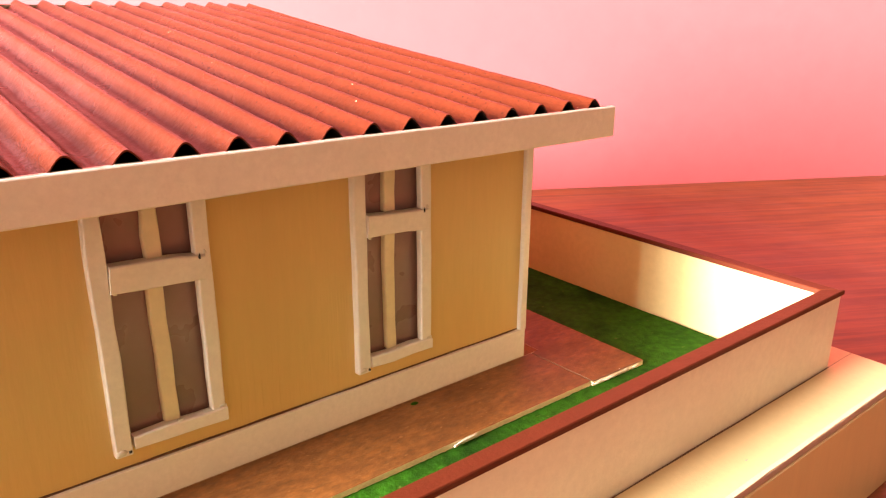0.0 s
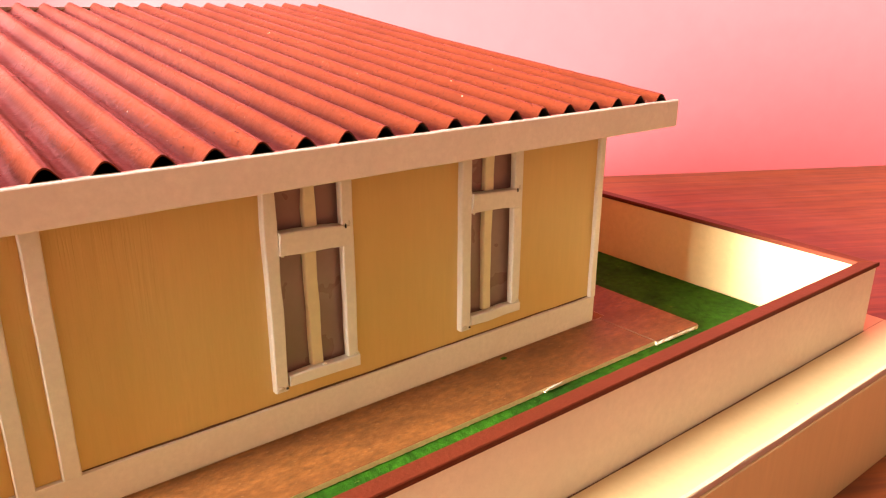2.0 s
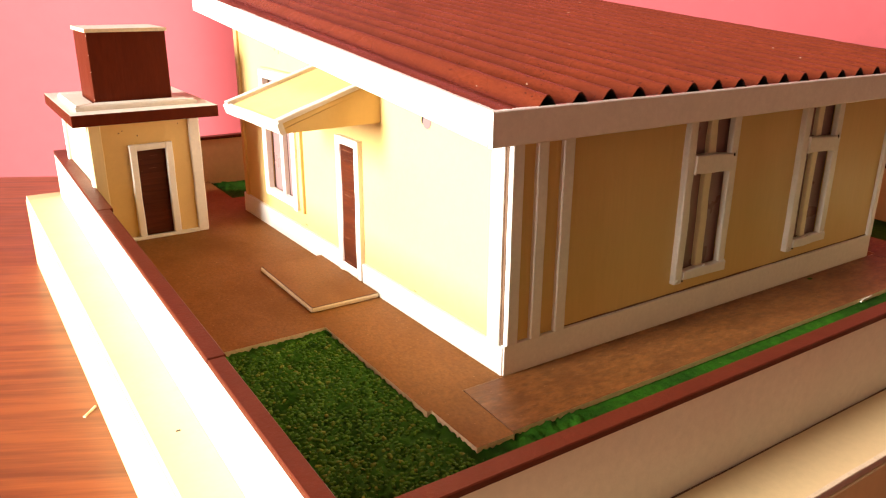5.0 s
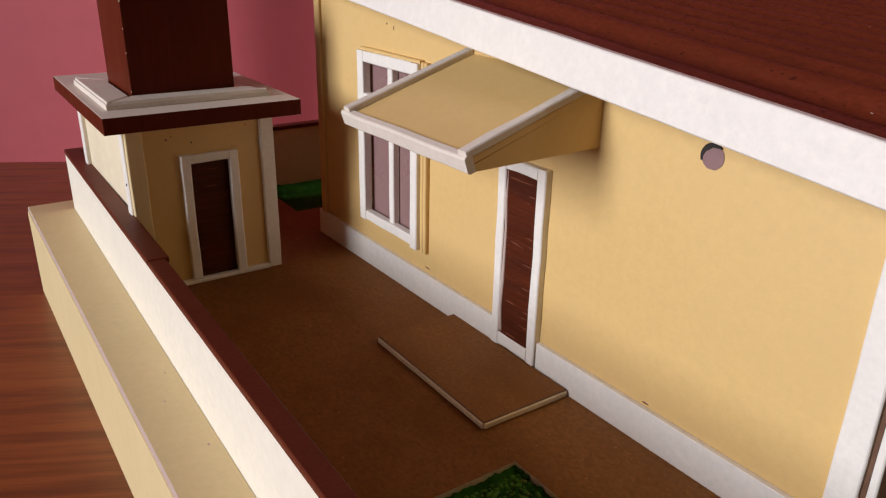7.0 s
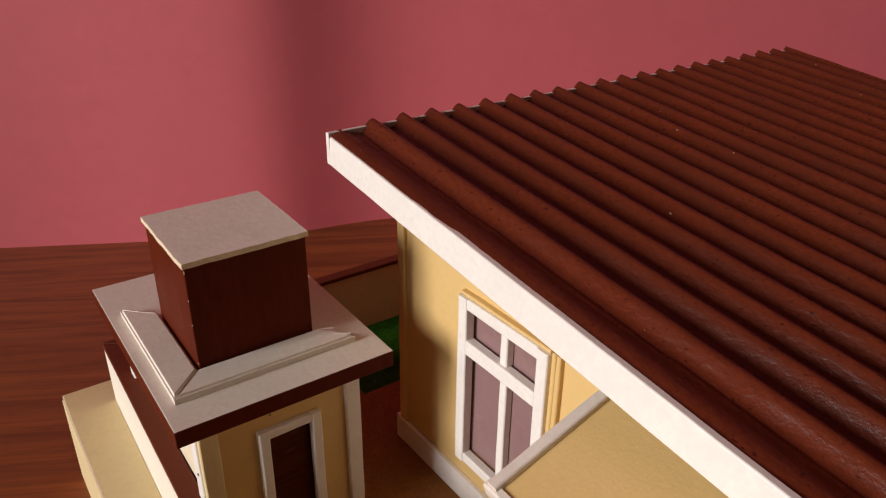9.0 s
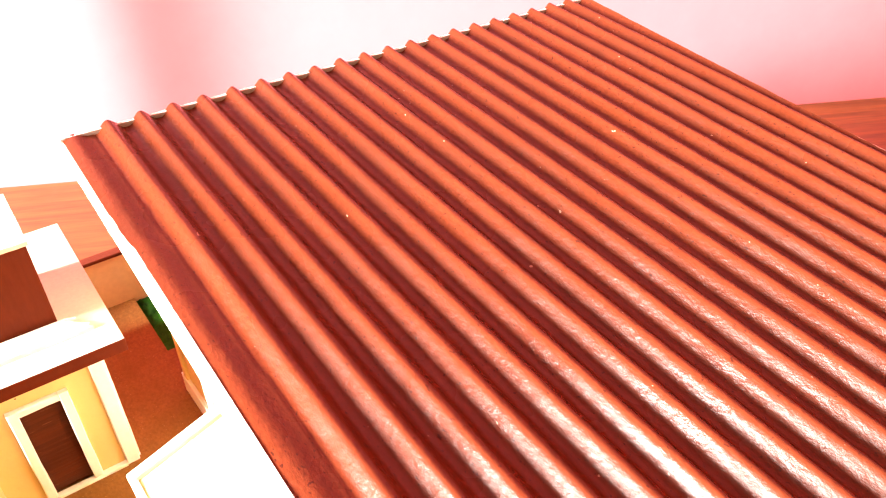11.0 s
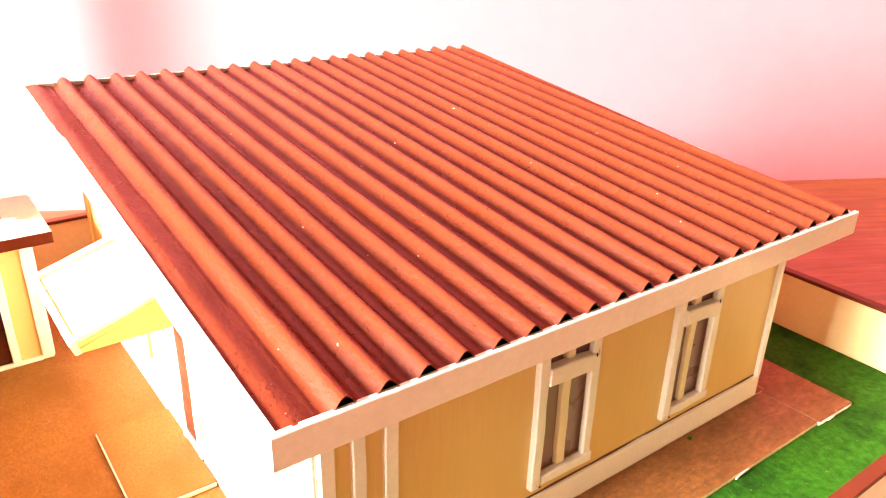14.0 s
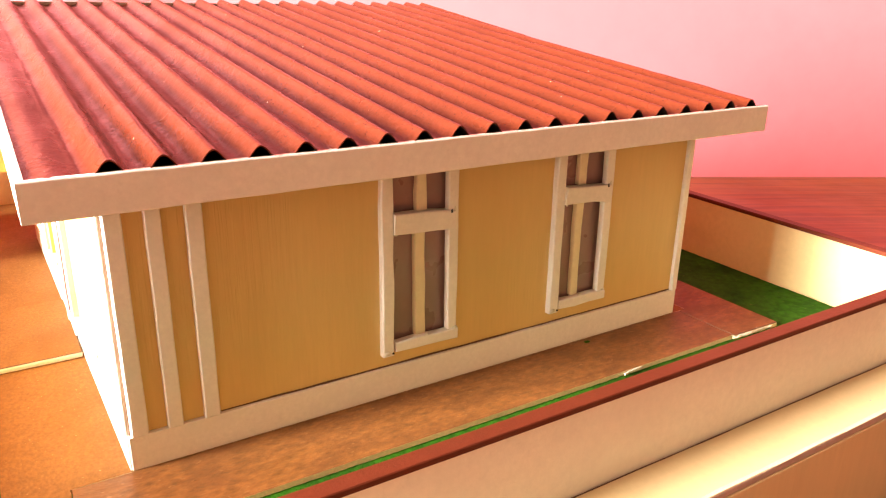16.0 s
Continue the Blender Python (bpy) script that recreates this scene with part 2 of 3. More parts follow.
def panel(us, zs, top, holes, place, thick):
    """A board with cut openings. us, zs: breaks; top(u): its upper edge; place(u, z) gives the outer face; thick: vector inwards."""
    us = sorted({*us, *(h[0] for h in holes), *(h[1] for h in holes)})
    zs = sorted({*zs, *(h[2] for h in holes), *(h[3] for h in holes)})
    bm = bmesh.new()
    grid = {}

    def vert(i, j):
        if (i, j) not in grid:
            z = zs[j] if j < len(zs) else top(us[i])
            grid[i, j] = bm.verts.new(place(us[i], z))
        return grid[i, j]
    faces = []
    for i in range(len(us) - 1):
        for j in range(len(zs)):
            uc, zc = (us[i] + us[i + 1]) / 2, (zs[j] + (zs[j + 1] if j + 1 < len(zs) else 1)) / 2
            if any(h[0] < uc < h[1] and h[2] < zc < h[3] for h in holes):
                continue
            faces.append(bm.faces.new((vert(i, j), vert(i + 1, j), vert(i + 1, j + 1), vert(i, j + 1))))
    ext = bmesh.ops.extrude_face_region(bm, geom=faces)
    bmesh.ops.translate(bm, vec=thick, verts=[g for g in ext["geom"] if isinstance(g, bmesh.types.BMVert)])
    return bm


def prism(points, z0, z1, bm=None, bevel=0.0):
    """An upright slab over a plan outline."""
    bm = bm or bmesh.new()
    low = [bm.verts.new((x, y, z0)) for x, y in points]
    high = [bm.verts.new((x, y, z1)) for x, y in points]
    n = len(points)
    bm.faces.new(low[::-1])
    bm.faces.new(high)
    for i in range(n):
        bm.faces.new((low[i], low[(i + 1) % n], high[(i + 1) % n], high[i]))
    if bevel:
        bmesh.ops.bevel(bm, geom=list(bm.edges), offset=bevel, segments=1, affect="EDGES")
    return bm


def side_slot(ob, slot=1, limit=0.5):
    """Gives the upright faces of a board the second material."""
    for p in ob.data.polygons:
        if abs(p.normal.z) < limit:
            p.material_index = slot


def structure(name, bm, mat, label, category):
    me = bpy.data.meshes.new(name)
    bmesh.ops.recalc_face_normals(bm, faces=bm.faces)
    bm.to_mesh(me)
    bm.free()
    me.materials.append(mat)
    ob = new(name, me)
    ob.matrix_world = TURN
    return tagged(ob, label, category, kind="structure")


# ---------------------------------------------------------------- room
U0, U1, N0, N1, ZF, ZC, ZT = -2.6, 1.9, -2.4, 0.3456, -0.80, 1.95, -0.0308


def back_wall():
    """The plaster stands slightly proud to one side of a soft upright fold."""
    us = [U0 - 0.1, -0.6, -0.3] + [-0.24 + 0.004 * i for i in range(95)] + [0.2, U1 + 0.1]
    bm = bmesh.new()
    rows_ = []
    n, before = N1 - 0.002, us[0]
    for u in us:
        k = (u + before) / 2 + 0.108
        if abs(k) < 0.2:
            n += (u - before) * 0.31 * math.exp(-(k / (0.024 if k < 0 else 0.042)) ** 2)
        before = u
        rows_.append([bm.verts.new(c) for c in ((u, n, ZF), (u, n, ZC), (u, N1 + 0.1, ZC), (u, N1 + 0.1, ZF))])
    for a, b in zip(rows_, rows_[1:]):
        for k in range(4):
            f = bm.faces.new((a[k], b[k], b[(k + 1) % 4], a[(k + 1) % 4]))
            f.smooth = k == 0
    bm.faces.new(rows_[0])
    bm.faces.new(rows_[-1][::-1])
    for a in rows_:
        for v in (a[0], a[1]):
            for e in v.link_edges:
                if abs(e.other_vert(v).co.y - v.co.y) > 0.05:
                    e.smooth = False
    return bm


structure("wall_back", back_wall(), PINK, "smooth pink painted wall behind the table", "wall")
# Room shell out of view, its colours set for the bounce on the model.
structure("wall_front", box(U0 - 0.1, U1 + 0.1, N0 - 0.1, N0, ZF, ZC, 0), DIM, "unseen room wall, dark brown to keep bounce light low and warm", "wall")
structure("wall_right", box(U1, U1 + 0.1, N0, N1, ZF, ZC, 0), DIM, "unseen room wall, dark brown to keep bounce light low and warm", "wall")
structure("wall_left", panel((N0, N1), (ZF,), lambda u: ZC, [(n - w / 2, n + w / 2, WIN_Z - WIN_H / 2, WIN_Z + WIN_H / 2) for n, w, _ in WINDOWS],
                             lambda u, z: (U0, u, z), (-0.1, 0, 0)), PLAIN, "unseen tan wall with two daylight window openings", "wall")
# Added block, out of view: keeps window light off the far left wall.
structure("wall_step", box(U0, -0.62, 0.16, N1, ZF, ZC, 0), PINK, "unseen pink block added to shade the far left of the back wall", "wall")
structure("floor", box(U0 - 0.1, U1 + 0.1, N0 - 0.1, N1 + 0.1, ZF - 0.1, ZF, 0), FLOOR, "unseen floor under the table, dull red to warm the bounce light", "floor")
structure("ceiling", box(U0 - 0.1, U1 + 0.1, N0 - 0.1, N1 + 0.1, ZC, ZC + 0.1, 0), CEIL, "unseen ceiling, darkened to keep bounce light low", "ceiling")

table = thing("table", (0, 0, 0), "varnished red-brown wooden table with visible grain", "table")
table.matrix_world = TURN
part("tabletop", box(-0.58, 0.95, -0.45, N1 + 0.025, ZT - 0.03, ZT, 0.002), TABLE_WOOD, table)
for u in (-0.53, 0.90):
    for n in (-0.40, N1 - 0.055):
        part("leg", box(u - 0.025, u + 0.025, n - 0.025, n + 0.025, ZF, ZT - 0.03, 0.003), TABLE_WOOD, table)

# ---------------------------------------------------------------- base box
BX0, BX1, BY0, BY1 = -0.0757, 0.2265, -0.0665, 0.2388
base = thing("base_box", (0.07, 0.08, ZT), "cream painted shallow box carrying the model on a wooden table", "base")
part("box_side", box(BX0, BX1, BY0, BY0 + 0.003, ZT, -0.0014), CREAM, base)
part("box_side", box(BX0, BX1, BY1 - 0.003, BY1, ZT, -0.0014), CREAM, base)
part("box_side", box(BX0, BX0 + 0.003, BY0 + 0.003, BY1 - 0.003, ZT, -0.0014), CREAM, base)
part("box_side", box(BX1 - 0.003, BX1, BY0 + 0.003, BY1 - 0.003, ZT, -0.0014), CREAM, base)
part("box_lid", box(BX0 + 0.003, BX1 - 0.003, BY0 + 0.003, BY1 - 0.003, -0.0034, -0.0018), CREAM, base)
LZ = 0.0003      # the ledge outside the wall
part("ledge", box(BX0 + 0.0003, BX1 - 0.0003, BY0 + 0.0003, -0.0521, -0.0014, LZ), [CREAM, SLAB_EDGE], base)
part("ledge", box(BX0 + 0.0003, BX1 - 0.0003, 0.2266, BY1 - 0.0003, -0.0014, LZ), [CREAM, SLAB_EDGE], base)
part("ledge", box(0.2131, BX1 - 0.0003, -0.0521, 0.2266, -0.0014, LZ), [CREAM, SLAB_EDGE], base)
part("ledge", prism([(BX0 + 0.0003, -0.0521), (-0.0664, -0.0521), (-0.0631, 0.2266), (BX0 + 0.0003, 0.2266)], -0.0014, LZ + 0.0008), [CREAM, SLAB_EDGE], base)
for ob in base.children:
    if ob.name.startswith("ledge"):
        side_slot(ob)
part("edge_strip", rough_strip((BX0, BY0 + 0.0009, LZ), (BX1, BY0 + 0.0009, LZ), 0.0010, 0.0002, (0, 0, 1), seed=5), PLY, base, "raw card strip along the edge")

part("paint_fleck", box(-0.0706, -0.0697, 0.0160, 0.0163, LZ + 0.0008, LZ + 0.0010, 0.00005), DARK, base, "tiny dark scratch mark")
splinter = thing("wood_splinter", (-0.0785, 0.0920, ZT), "pale wood splinter lying against the base box", "splinter")
part("sliver", rough_strip((-0.0803, 0.0900, ZT), (-0.0765, 0.0945, ZT), 0.0007, 0.0005, (0, 0, 1), 0.00012, 6), PLY, splinter)

# ---------------------------------------------------------------- fence
FX0, FX1, FY0, FY1 = -0.0663, 0.2130, -0.0520, 0.2265     # outer faces
FT, CT = 0.0195, 0.0014
fence = thing("boundary_wall", (0.07, 0.08, -0.0018), "low off-white boundary wall with a red-brown capping strip", "fence")


def front_x(y):
    """The front run stands slightly askew."""
    return FX0 + 0.0033 * (y - FY0) / (FY1 - FY0)


def coping(pts):
    part("coping", prism(pts, FT, FT + CT, bevel=0.0002), CAP_RED, fence, "red-brown painted coping strip")


XN, XF, T1, T2 = front_x(FY0), front_x(FY1), 0.0016, 0.0030
for pts, mt, name in (([(XN, FY0), (FX1, FY0), (FX1, FY0 + T1), (XN, FY0 + T1)], OFFWHITE, "fence_panel"),
                      ([(FX1 - T1, FY0 + T1), (FX1, FY0 + T1), (FX1, FY1), (FX1 - T1, FY1)], OFFWHITE, "fence_panel"),
                      ([(XF, FY1 - T1), (FX1 - T1, FY1 - T1), (FX1 - T1, FY1), (XF, FY1)], OFFWHITE, "fence_panel"),
                      ([(XN, FY0 + T1), (XN + T1, FY0 + T1), (XF + T1, FY1 - T1), (XF, FY1 - T1)], OFFWHITE, "fence_panel"),
                      ([(XN + T1, FY0 + T1), (FX1 - T1, FY0 + T1), (FX1 - T2, FY0 + T2), (XN + T2, FY0 + T2)], LINING, "inner_lining"),
                      ([(FX1 - T2, FY0 + T2), (FX1 - T1, FY0 + T1), (FX1 - T1, FY1 - T1), (FX1 - T2, FY1 - T2)], LINING, "inner_lining"),
                      ([(XF + T2, FY1 - T2), (FX1 - T2, FY1 - T2), (FX1 - T1, FY1 - T1), (XF + T1, FY1 - T1)], LINING, "inner_lining"),
                      ([(XN + T1, FY0 + T1), (XN + T2, FY0 + T2), (XF + T2, FY1 - T2), (XF + T1, FY1 - T1)], LINING, "inner_lining")):
    part(name, prism(pts, -0.0018, FT), mt, fence, "" if name == "fence_panel" else "yellow-cream inner face of the wall")
coping([(XN - 0.0002, FY0 - 0.0002), (FX1 + 0.0016, FY0 - 0.0002), (FX1 - 0.0030, FY0 + 0.0035), (XN + 0.0034, FY0 + 0.0035)])
coping([(FX1 - 0.0034, FY0 + 0.0039), (FX1 + 0.0003, FY0 + 0.0007), (FX1 + 0.0003, FY1 + 0.0003), (FX1 - 0.0034, FY1 - 0.0034)])
coping([(XF + 0.0044, FY1 - 0.0036), (FX1 - 0.0038, FY1 - 0.0036), (FX1 - 0.0001, FY1 + 0.0003), (XF - 0.0002, FY1 + 0.0003)])
for y0, y1, m0, m1, w in ((FY0 + 0.0001, 0.0048, 0.0036, 0, 0.0031), (0.0052, 0.1208, 0, 0, 0.0035), (0.1212, FY1 - 0.0001, 0, -0.0036, 0.0044)):
    coping([(front_x(y0) - 0.0002, y0), (front_x(y0 + m0) + w, y0 + m0), (front_x(y1 + m1) + w, y1 + m1), (front_x(y1) - 0.0002, y1)])

part("joint_line", rough_strip((XN, FY0 - 0.00022, LZ), (FX1, FY0 - 0.00022, LZ), 0.0003, 0.00012, (0, 0, 1), 0.00008, 14), RAW, fence, "dark open joint along the foot")

# ---------------------------------------------------------------- lawn and terrace
def lawn_sheet():
    bm = bmesh.new()
    x0, x1, y0, y1 = FX0 + 0.0066, FX1 - 0.0031, FY0 + 0.0031, FY1 - 0.0031
    nx, ny = 300, 300

    def turf_z(i, j):
        """Matted flock, lumpier on the small patch."""
        if not (0 < i < nx and 0 < j < ny):
            return -0.0017
        lump = 0.35 - abs(noise.noise(Vector((i * 0.5, j * 0.5, 0))))
        fine = noise.noise(Vector((i * 0.8, j * 0.8, 3)))
        if i < 75:
            return max(-0.0018, min(-0.0002, -0.0013 + 0.0014 * lump + 0.0009 * fine))
        return -0.0013 + 0.00024 * lump + 0.00012 * fine
    vs = [[bm.verts.new((x0 + (x1 - x0) * i / nx, y0 + (y1 - y0) * j / ny, turf_z(i, j))) for j in range(ny + 1)] for i in range(nx + 1)]
    for i in range(nx):
        for j in range(ny):
            f = bm.faces.new((vs[i][j], vs[i + 1][j], vs[i + 1][j + 1], vs[i][j + 1]))
            f.smooth = True
    return bm


lawn = thing("lawn", (0.07, 0.08, -0.0018), "dark green flocked model lawn inside the boundary wall", "lawn", kind="stuff")
part("turf", lawn_sheet(), GRASS, lawn)


def tufts():
    """Loose clumps of flock on the small front patch, with dark gaps between them."""
    rnd_ = random.Random(31)
    ball = bmesh.new()
    bmesh.ops.create_icosphere(ball, subdivisions=1, radius=1)
    shape = [v.co.copy() for v in ball.verts]
    tris = [[v.index for v in f.verts] for f in ball.faces]
    ball.free()
    verts, faces = [], []
    x0, x1, y0, y1, gap = FX0 + 0.0078, -0.0238, FY0 + 0.0042, 0.0462, 0.00105
    for i in range(int((x1 - x0) / gap)):
        for j in range(int((y1 - y0) / gap)):
            x, y = x0 + (i + rnd_.uniform(0.1, 0.9)) * gap, y0 + (j + rnd_.uniform(0.1, 0.9)) * gap
            if noise.noise(Vector((x * 260, y * 260, 7))) < -0.36 or x > x1 or y > y1:
                continue
            r = rnd_.uniform(0.00035, 0.00068)
            turn = Euler([rnd_.uniform(0, 6.28) for _ in range(3)]).to_matrix()
            size = Vector((r * rnd_.uniform(0.8, 1.7), r, r * rnd_.uniform(0.6, 1.0)))
            k = len(verts)
            for c in shape:
                p = turn @ Vector([a * b * rnd_.uniform(0.75, 1.25) for a, b in zip(c, size)])
                verts.append((x + p.x, y + p.y, -0.0010 + p.z * 0.55))
            faces += [[k + a for a in f] for f in tris]
    me = bpy.data.meshes.new("tufts")
    me.from_pydata(verts, [], faces)
    bm = bmesh.new()
    bm.from_mesh(me)
    bpy.data.meshes.remove(me)
    for f in bm.faces:
        f.smooth = True
    return bm


part("tufts", tufts(), TUFT, lawn, "lumpy yellow-green flock clumps")

terrace = thing("terrace", (0.02, 0.08, -0.0018), "brown hardboard paving around the model house", "terrace")
TX0 = FX0 + 0.0066
EDGE_Y = -0.0193


def cut_board(points, top, mats, parent, z0=-0.0018, z1=0.0, bevel=0.0):
    """A sawn board: pale cut sides and, where sawn clean, a burnt upper edge line."""
    bm = prism(points, z0, z1, bevel=bevel)
    ob = part(top, bm, mats, parent)
    for p in ob.data.polygons:
        c = p.center + parent.location
        if abs(p.normal.z) < 0.5:
            p.material_index = 2 if -0.0126 < c.x < -0.0104 and c.y > EDGE_Y and c.y < 0 else 1
        elif p.area < 1e-4 and p.normal.z < 0.95:
            p.material_index = 2
    return ob


for pts in ([(TX0, 0.0475), (0.1630, 0.0475), (0.1630, 0.189), (TX0, 0.189)],
            [(-0.0230, -0.0035), (-0.0113, -0.0035), (-0.0113, 0.0), (0.1630, 0.0), (0.1630, 0.0475), (-0.0230, 0.0475)],
            [(-0.0218, EDGE_Y - 0.001), (-0.0123, EDGE_Y - 0.001), (-0.0115, -0.0035), (-0.0218, -0.0035)],
            [(TX0, 0.189), (-0.001, 0.189), (-0.001, FY1 - 0.0032), (TX0, FY1 - 0.0032)]):
    cut_board(pts, "paving_board", [BOARD, PLY, RAW], terrace)
cut_board([(-0.0121, EDGE_Y), (0.1610, EDGE_Y - 0.0004), (0.1602, -0.0001), (-0.0110, -0.0001), (-0.0112, -0.0035)], "paving_board", [BOARD_RED, PLY, RAW], terrace)
cut_board([(0.1612, EDGE_Y - 0.0009), (0.1803, EDGE_Y - 0.0013), (0.1797, 0.189), (0.1632, 0.189), (0.1632, -0.0001), (0.1604, -0.0001)],
          "paving_board", [BOARD_RED, PLY, RAW], terrace, z1=0.00008, bevel=0.0002)


def blob(x, y, z, sx, sy, sz, seed):
    """An uneven dab of dried glue or paint."""
    bm = bmesh.new()
    bmesh.ops.create_icosphere(bm, subdivisions=2, radius=1)
    for v in bm.verts:
        k = 1 + 0.45 * noise.noise(v.co * 2.2 + Vector((seed * 3.1, 0, 0)))
        v.co = Vector((x + v.co.x * sx * k, y + v.co.y * sy * k, z + max(v.co.z, -0.6) * sz * k))
    for f in bm.faces:
        f.smooth = True
    return bm


rnd = random.Random(8)
for i in range(8):
    x = 0.1640 + 0.0019 * i
    part("glue_dab", blob(x, EDGE_Y - 0.0006 - rnd.uniform(0, 0.0004), -0.0007, rnd.uniform(0.0016, 0.0026), rnd.uniform(0.0006, 0.0011), rnd.uniform(0.0004, 0.0007), 20 + i), GLUE, terrace, "dried white glue scraped along the board edge")
for i, (x0, x1, w) in enumerate(((0.1178, 0.1240, 0.0005),)):
    part("glue_ridge", rough_strip((x0, EDGE_Y - 0.0009, -0.0008), (x1, EDGE_Y - 0.0008, -0.0005), w, 0.0006, (0, -0.2, 1), 0.00025, 9 + i), GLUE, terrace, "dried white glue along the board edge")
for i, y in enumerate((0.0455, 0.0440)):
    part("glue_dab", blob(-0.0236, y, -0.0007, 0.0006, 0.0010, 0.0005, 40 + i), GRASS, terrace, "dab of dark green paint on the board edge")

step = thing("door_step", (-0.011, 0.077, 0), "thin brown hardboard doorstep with pale cut edges", "step")
cut_board([(-0.0222, 0.0579), (-0.0012, 0.0579), (-0.0012, 0.0974), (-0.0222, 0.0974)], "slab", [BOARD, PLY, RAW], step, 0.0, 0.0016, 0.0002)
for i, (a, b, out) in enumerate((((-0.0222, 0.0580, 0.0007), (-0.0222, 0.0972, 0.0007), (-1, 0, 0)), ((-0.0220, 0.0579, 0.0007), (-0.0014, 0.0579, 0.0007), (0, -1, 0)))):
    part("edge_strip", rough_strip(a, b, 0.0011, 0.0003, out, 0.00008, 180 + i, 0.0001), PLY, step, "pale cut edge")

# ---------------------------------------------------------------- house
HX, HY = 0.1578, 0.167
SLOPE = 0.021 / 0.1915
EX0, EX1, EY0, EY1, EZ = -0.0118, 0.1750, -0.0095, 0.1825, 0.0630
FH = 0.0072
FZ = EZ + 0.0012     # the fascia boards stand proud of the roof plane at the eaves


def roof_z(y):
    return EZ + (y - EY0) * SLOPE


house = thing("model_house", (0.08, 0.08, 0), "yellow model house with white trim and red corrugated shed roof", "model house")
TOP = lambda y: roof_z(y) - 0.003
A, B, WZ0, WZ1 = (0.0575, 0.0785), (0.1075, 0.1277), 0.0115, 0.0600
FW = (0.1126, 0.1408, 0.0135, 0.0587)
DR = (0.0684, 0.0826, 0.0036, 0.0445)
W = 0.0012     # the wall faces lie this far behind the trim
side = part("wall", panel((W, HX), (0.0,), lambda u: TOP(W), [(a + 0.002, b - 0.002, WZ0 + 0.002, 0.0575) for a, b in (A, B)],
                          lambda u, z: (u, W, z), (0, 0.0022, 0)), YELLOW_GRAIN, house)
front = part("wall", panel((W + 0.0022, HY), (0.0,), TOP, [(FW[0] + 0.002, FW[1] - 0.002, FW[2] + 0.002, FW[3] - 0.002), (DR[0] + 0.0015, DR[1] - 0.0015, DR[2], DR[3] - 0.0015)],
                           lambda u, z: (W, u, z), (0.0022, 0, 0)), YELLOW, house)
part("wall", panel((W, HX), (0.0,), lambda u: TOP(HY), [], lambda u, z: (u, HY, z), (0, -0.0022, 0)), YELLOW, house)
part("wall", panel((W + 0.0022, HY - 0.0022), (0.0,), TOP, [], lambda u, z: (HX, u, z), (-0.0022, 0, 0)), YELLOW, house)

# base boards and corner strips
BH, BF = 0.0077, 0.0073
part("baseboard", box(0.0004, HX, 0.0, W, 0, BH, 0.00015), WHITE, house)
part("baseboard", box(0.0, W, 0.0004, DR[0] - 0.0003, 0, BF, 0.00015), WHITE, house)
part("baseboard", box(0.0, W, DR[1] + 0.0003, HY, 0, BF, 0.00015), WHITE, house)
part("baseboard", box(HX, HX + W, W, HY, 0, BH, 0.00015), WHITE, house)
part("baseboard", box(0.0, HX, HY, HY + W, 0, BH, 0.00015), WHITE, house)
for i, (x0, x1) in enumerate(((0.0010, 0.0044), (0.0082, 0.0113), (0.0157, 0.0190), (HX - 0.0018, HX + 0.0004))):
    part("trim_strip", rough_strip(((x0 + x1) / 2, W, BH), ((x0 + x1) / 2, W, TOP(0)), x1 - x0, W, (0, -1, 0), 0.00006, 10 + i), WHITE, house)
part("trim_strip", rough_strip((W, 0.0041, BF), (W, 0.0041, TOP(0.0041)), 0.0044, W, (-1, 0, 0), 0.00006, 20), WHITE, house)
part("joint_line", rough_strip((0.019, W - 0.0002, BH), (HX - 0.002, W - 0.0002, BH), 0.0004, 0.0002, (0, 0, 1), 0.00015, 22, 0.00005), RAW, house, "dark open joint over the base board")
part("trim_strip", rough_strip((W, HY - 0.0015, BF), (W, HY - 0.0015, TOP(HY - 0.0015)), 0.0030, W * 0.8, (-1, 0, 0), 0.00006, 21), YELLOW, house)


part("corner_joint", box(W - 0.0004, W, W, 0.0019, BF, TOP(0.002), 0), RAW, house, "raw brown board edge at the corner")


def panes(w, mid, lows, place, low_split):
    """Four films behind the sticks: two tall ones below, two small ones above."""
    u0, u1, z0, z1 = lows
    for a, b in ((u0, mid - 0.0001), (mid + 0.0001, u1)):
        for c, d in ((z0, low_split - 0.0001), (low_split + 0.0001, z1)):
            part("pane", place(a, b, c, d), PANE, w, "grey film pane")


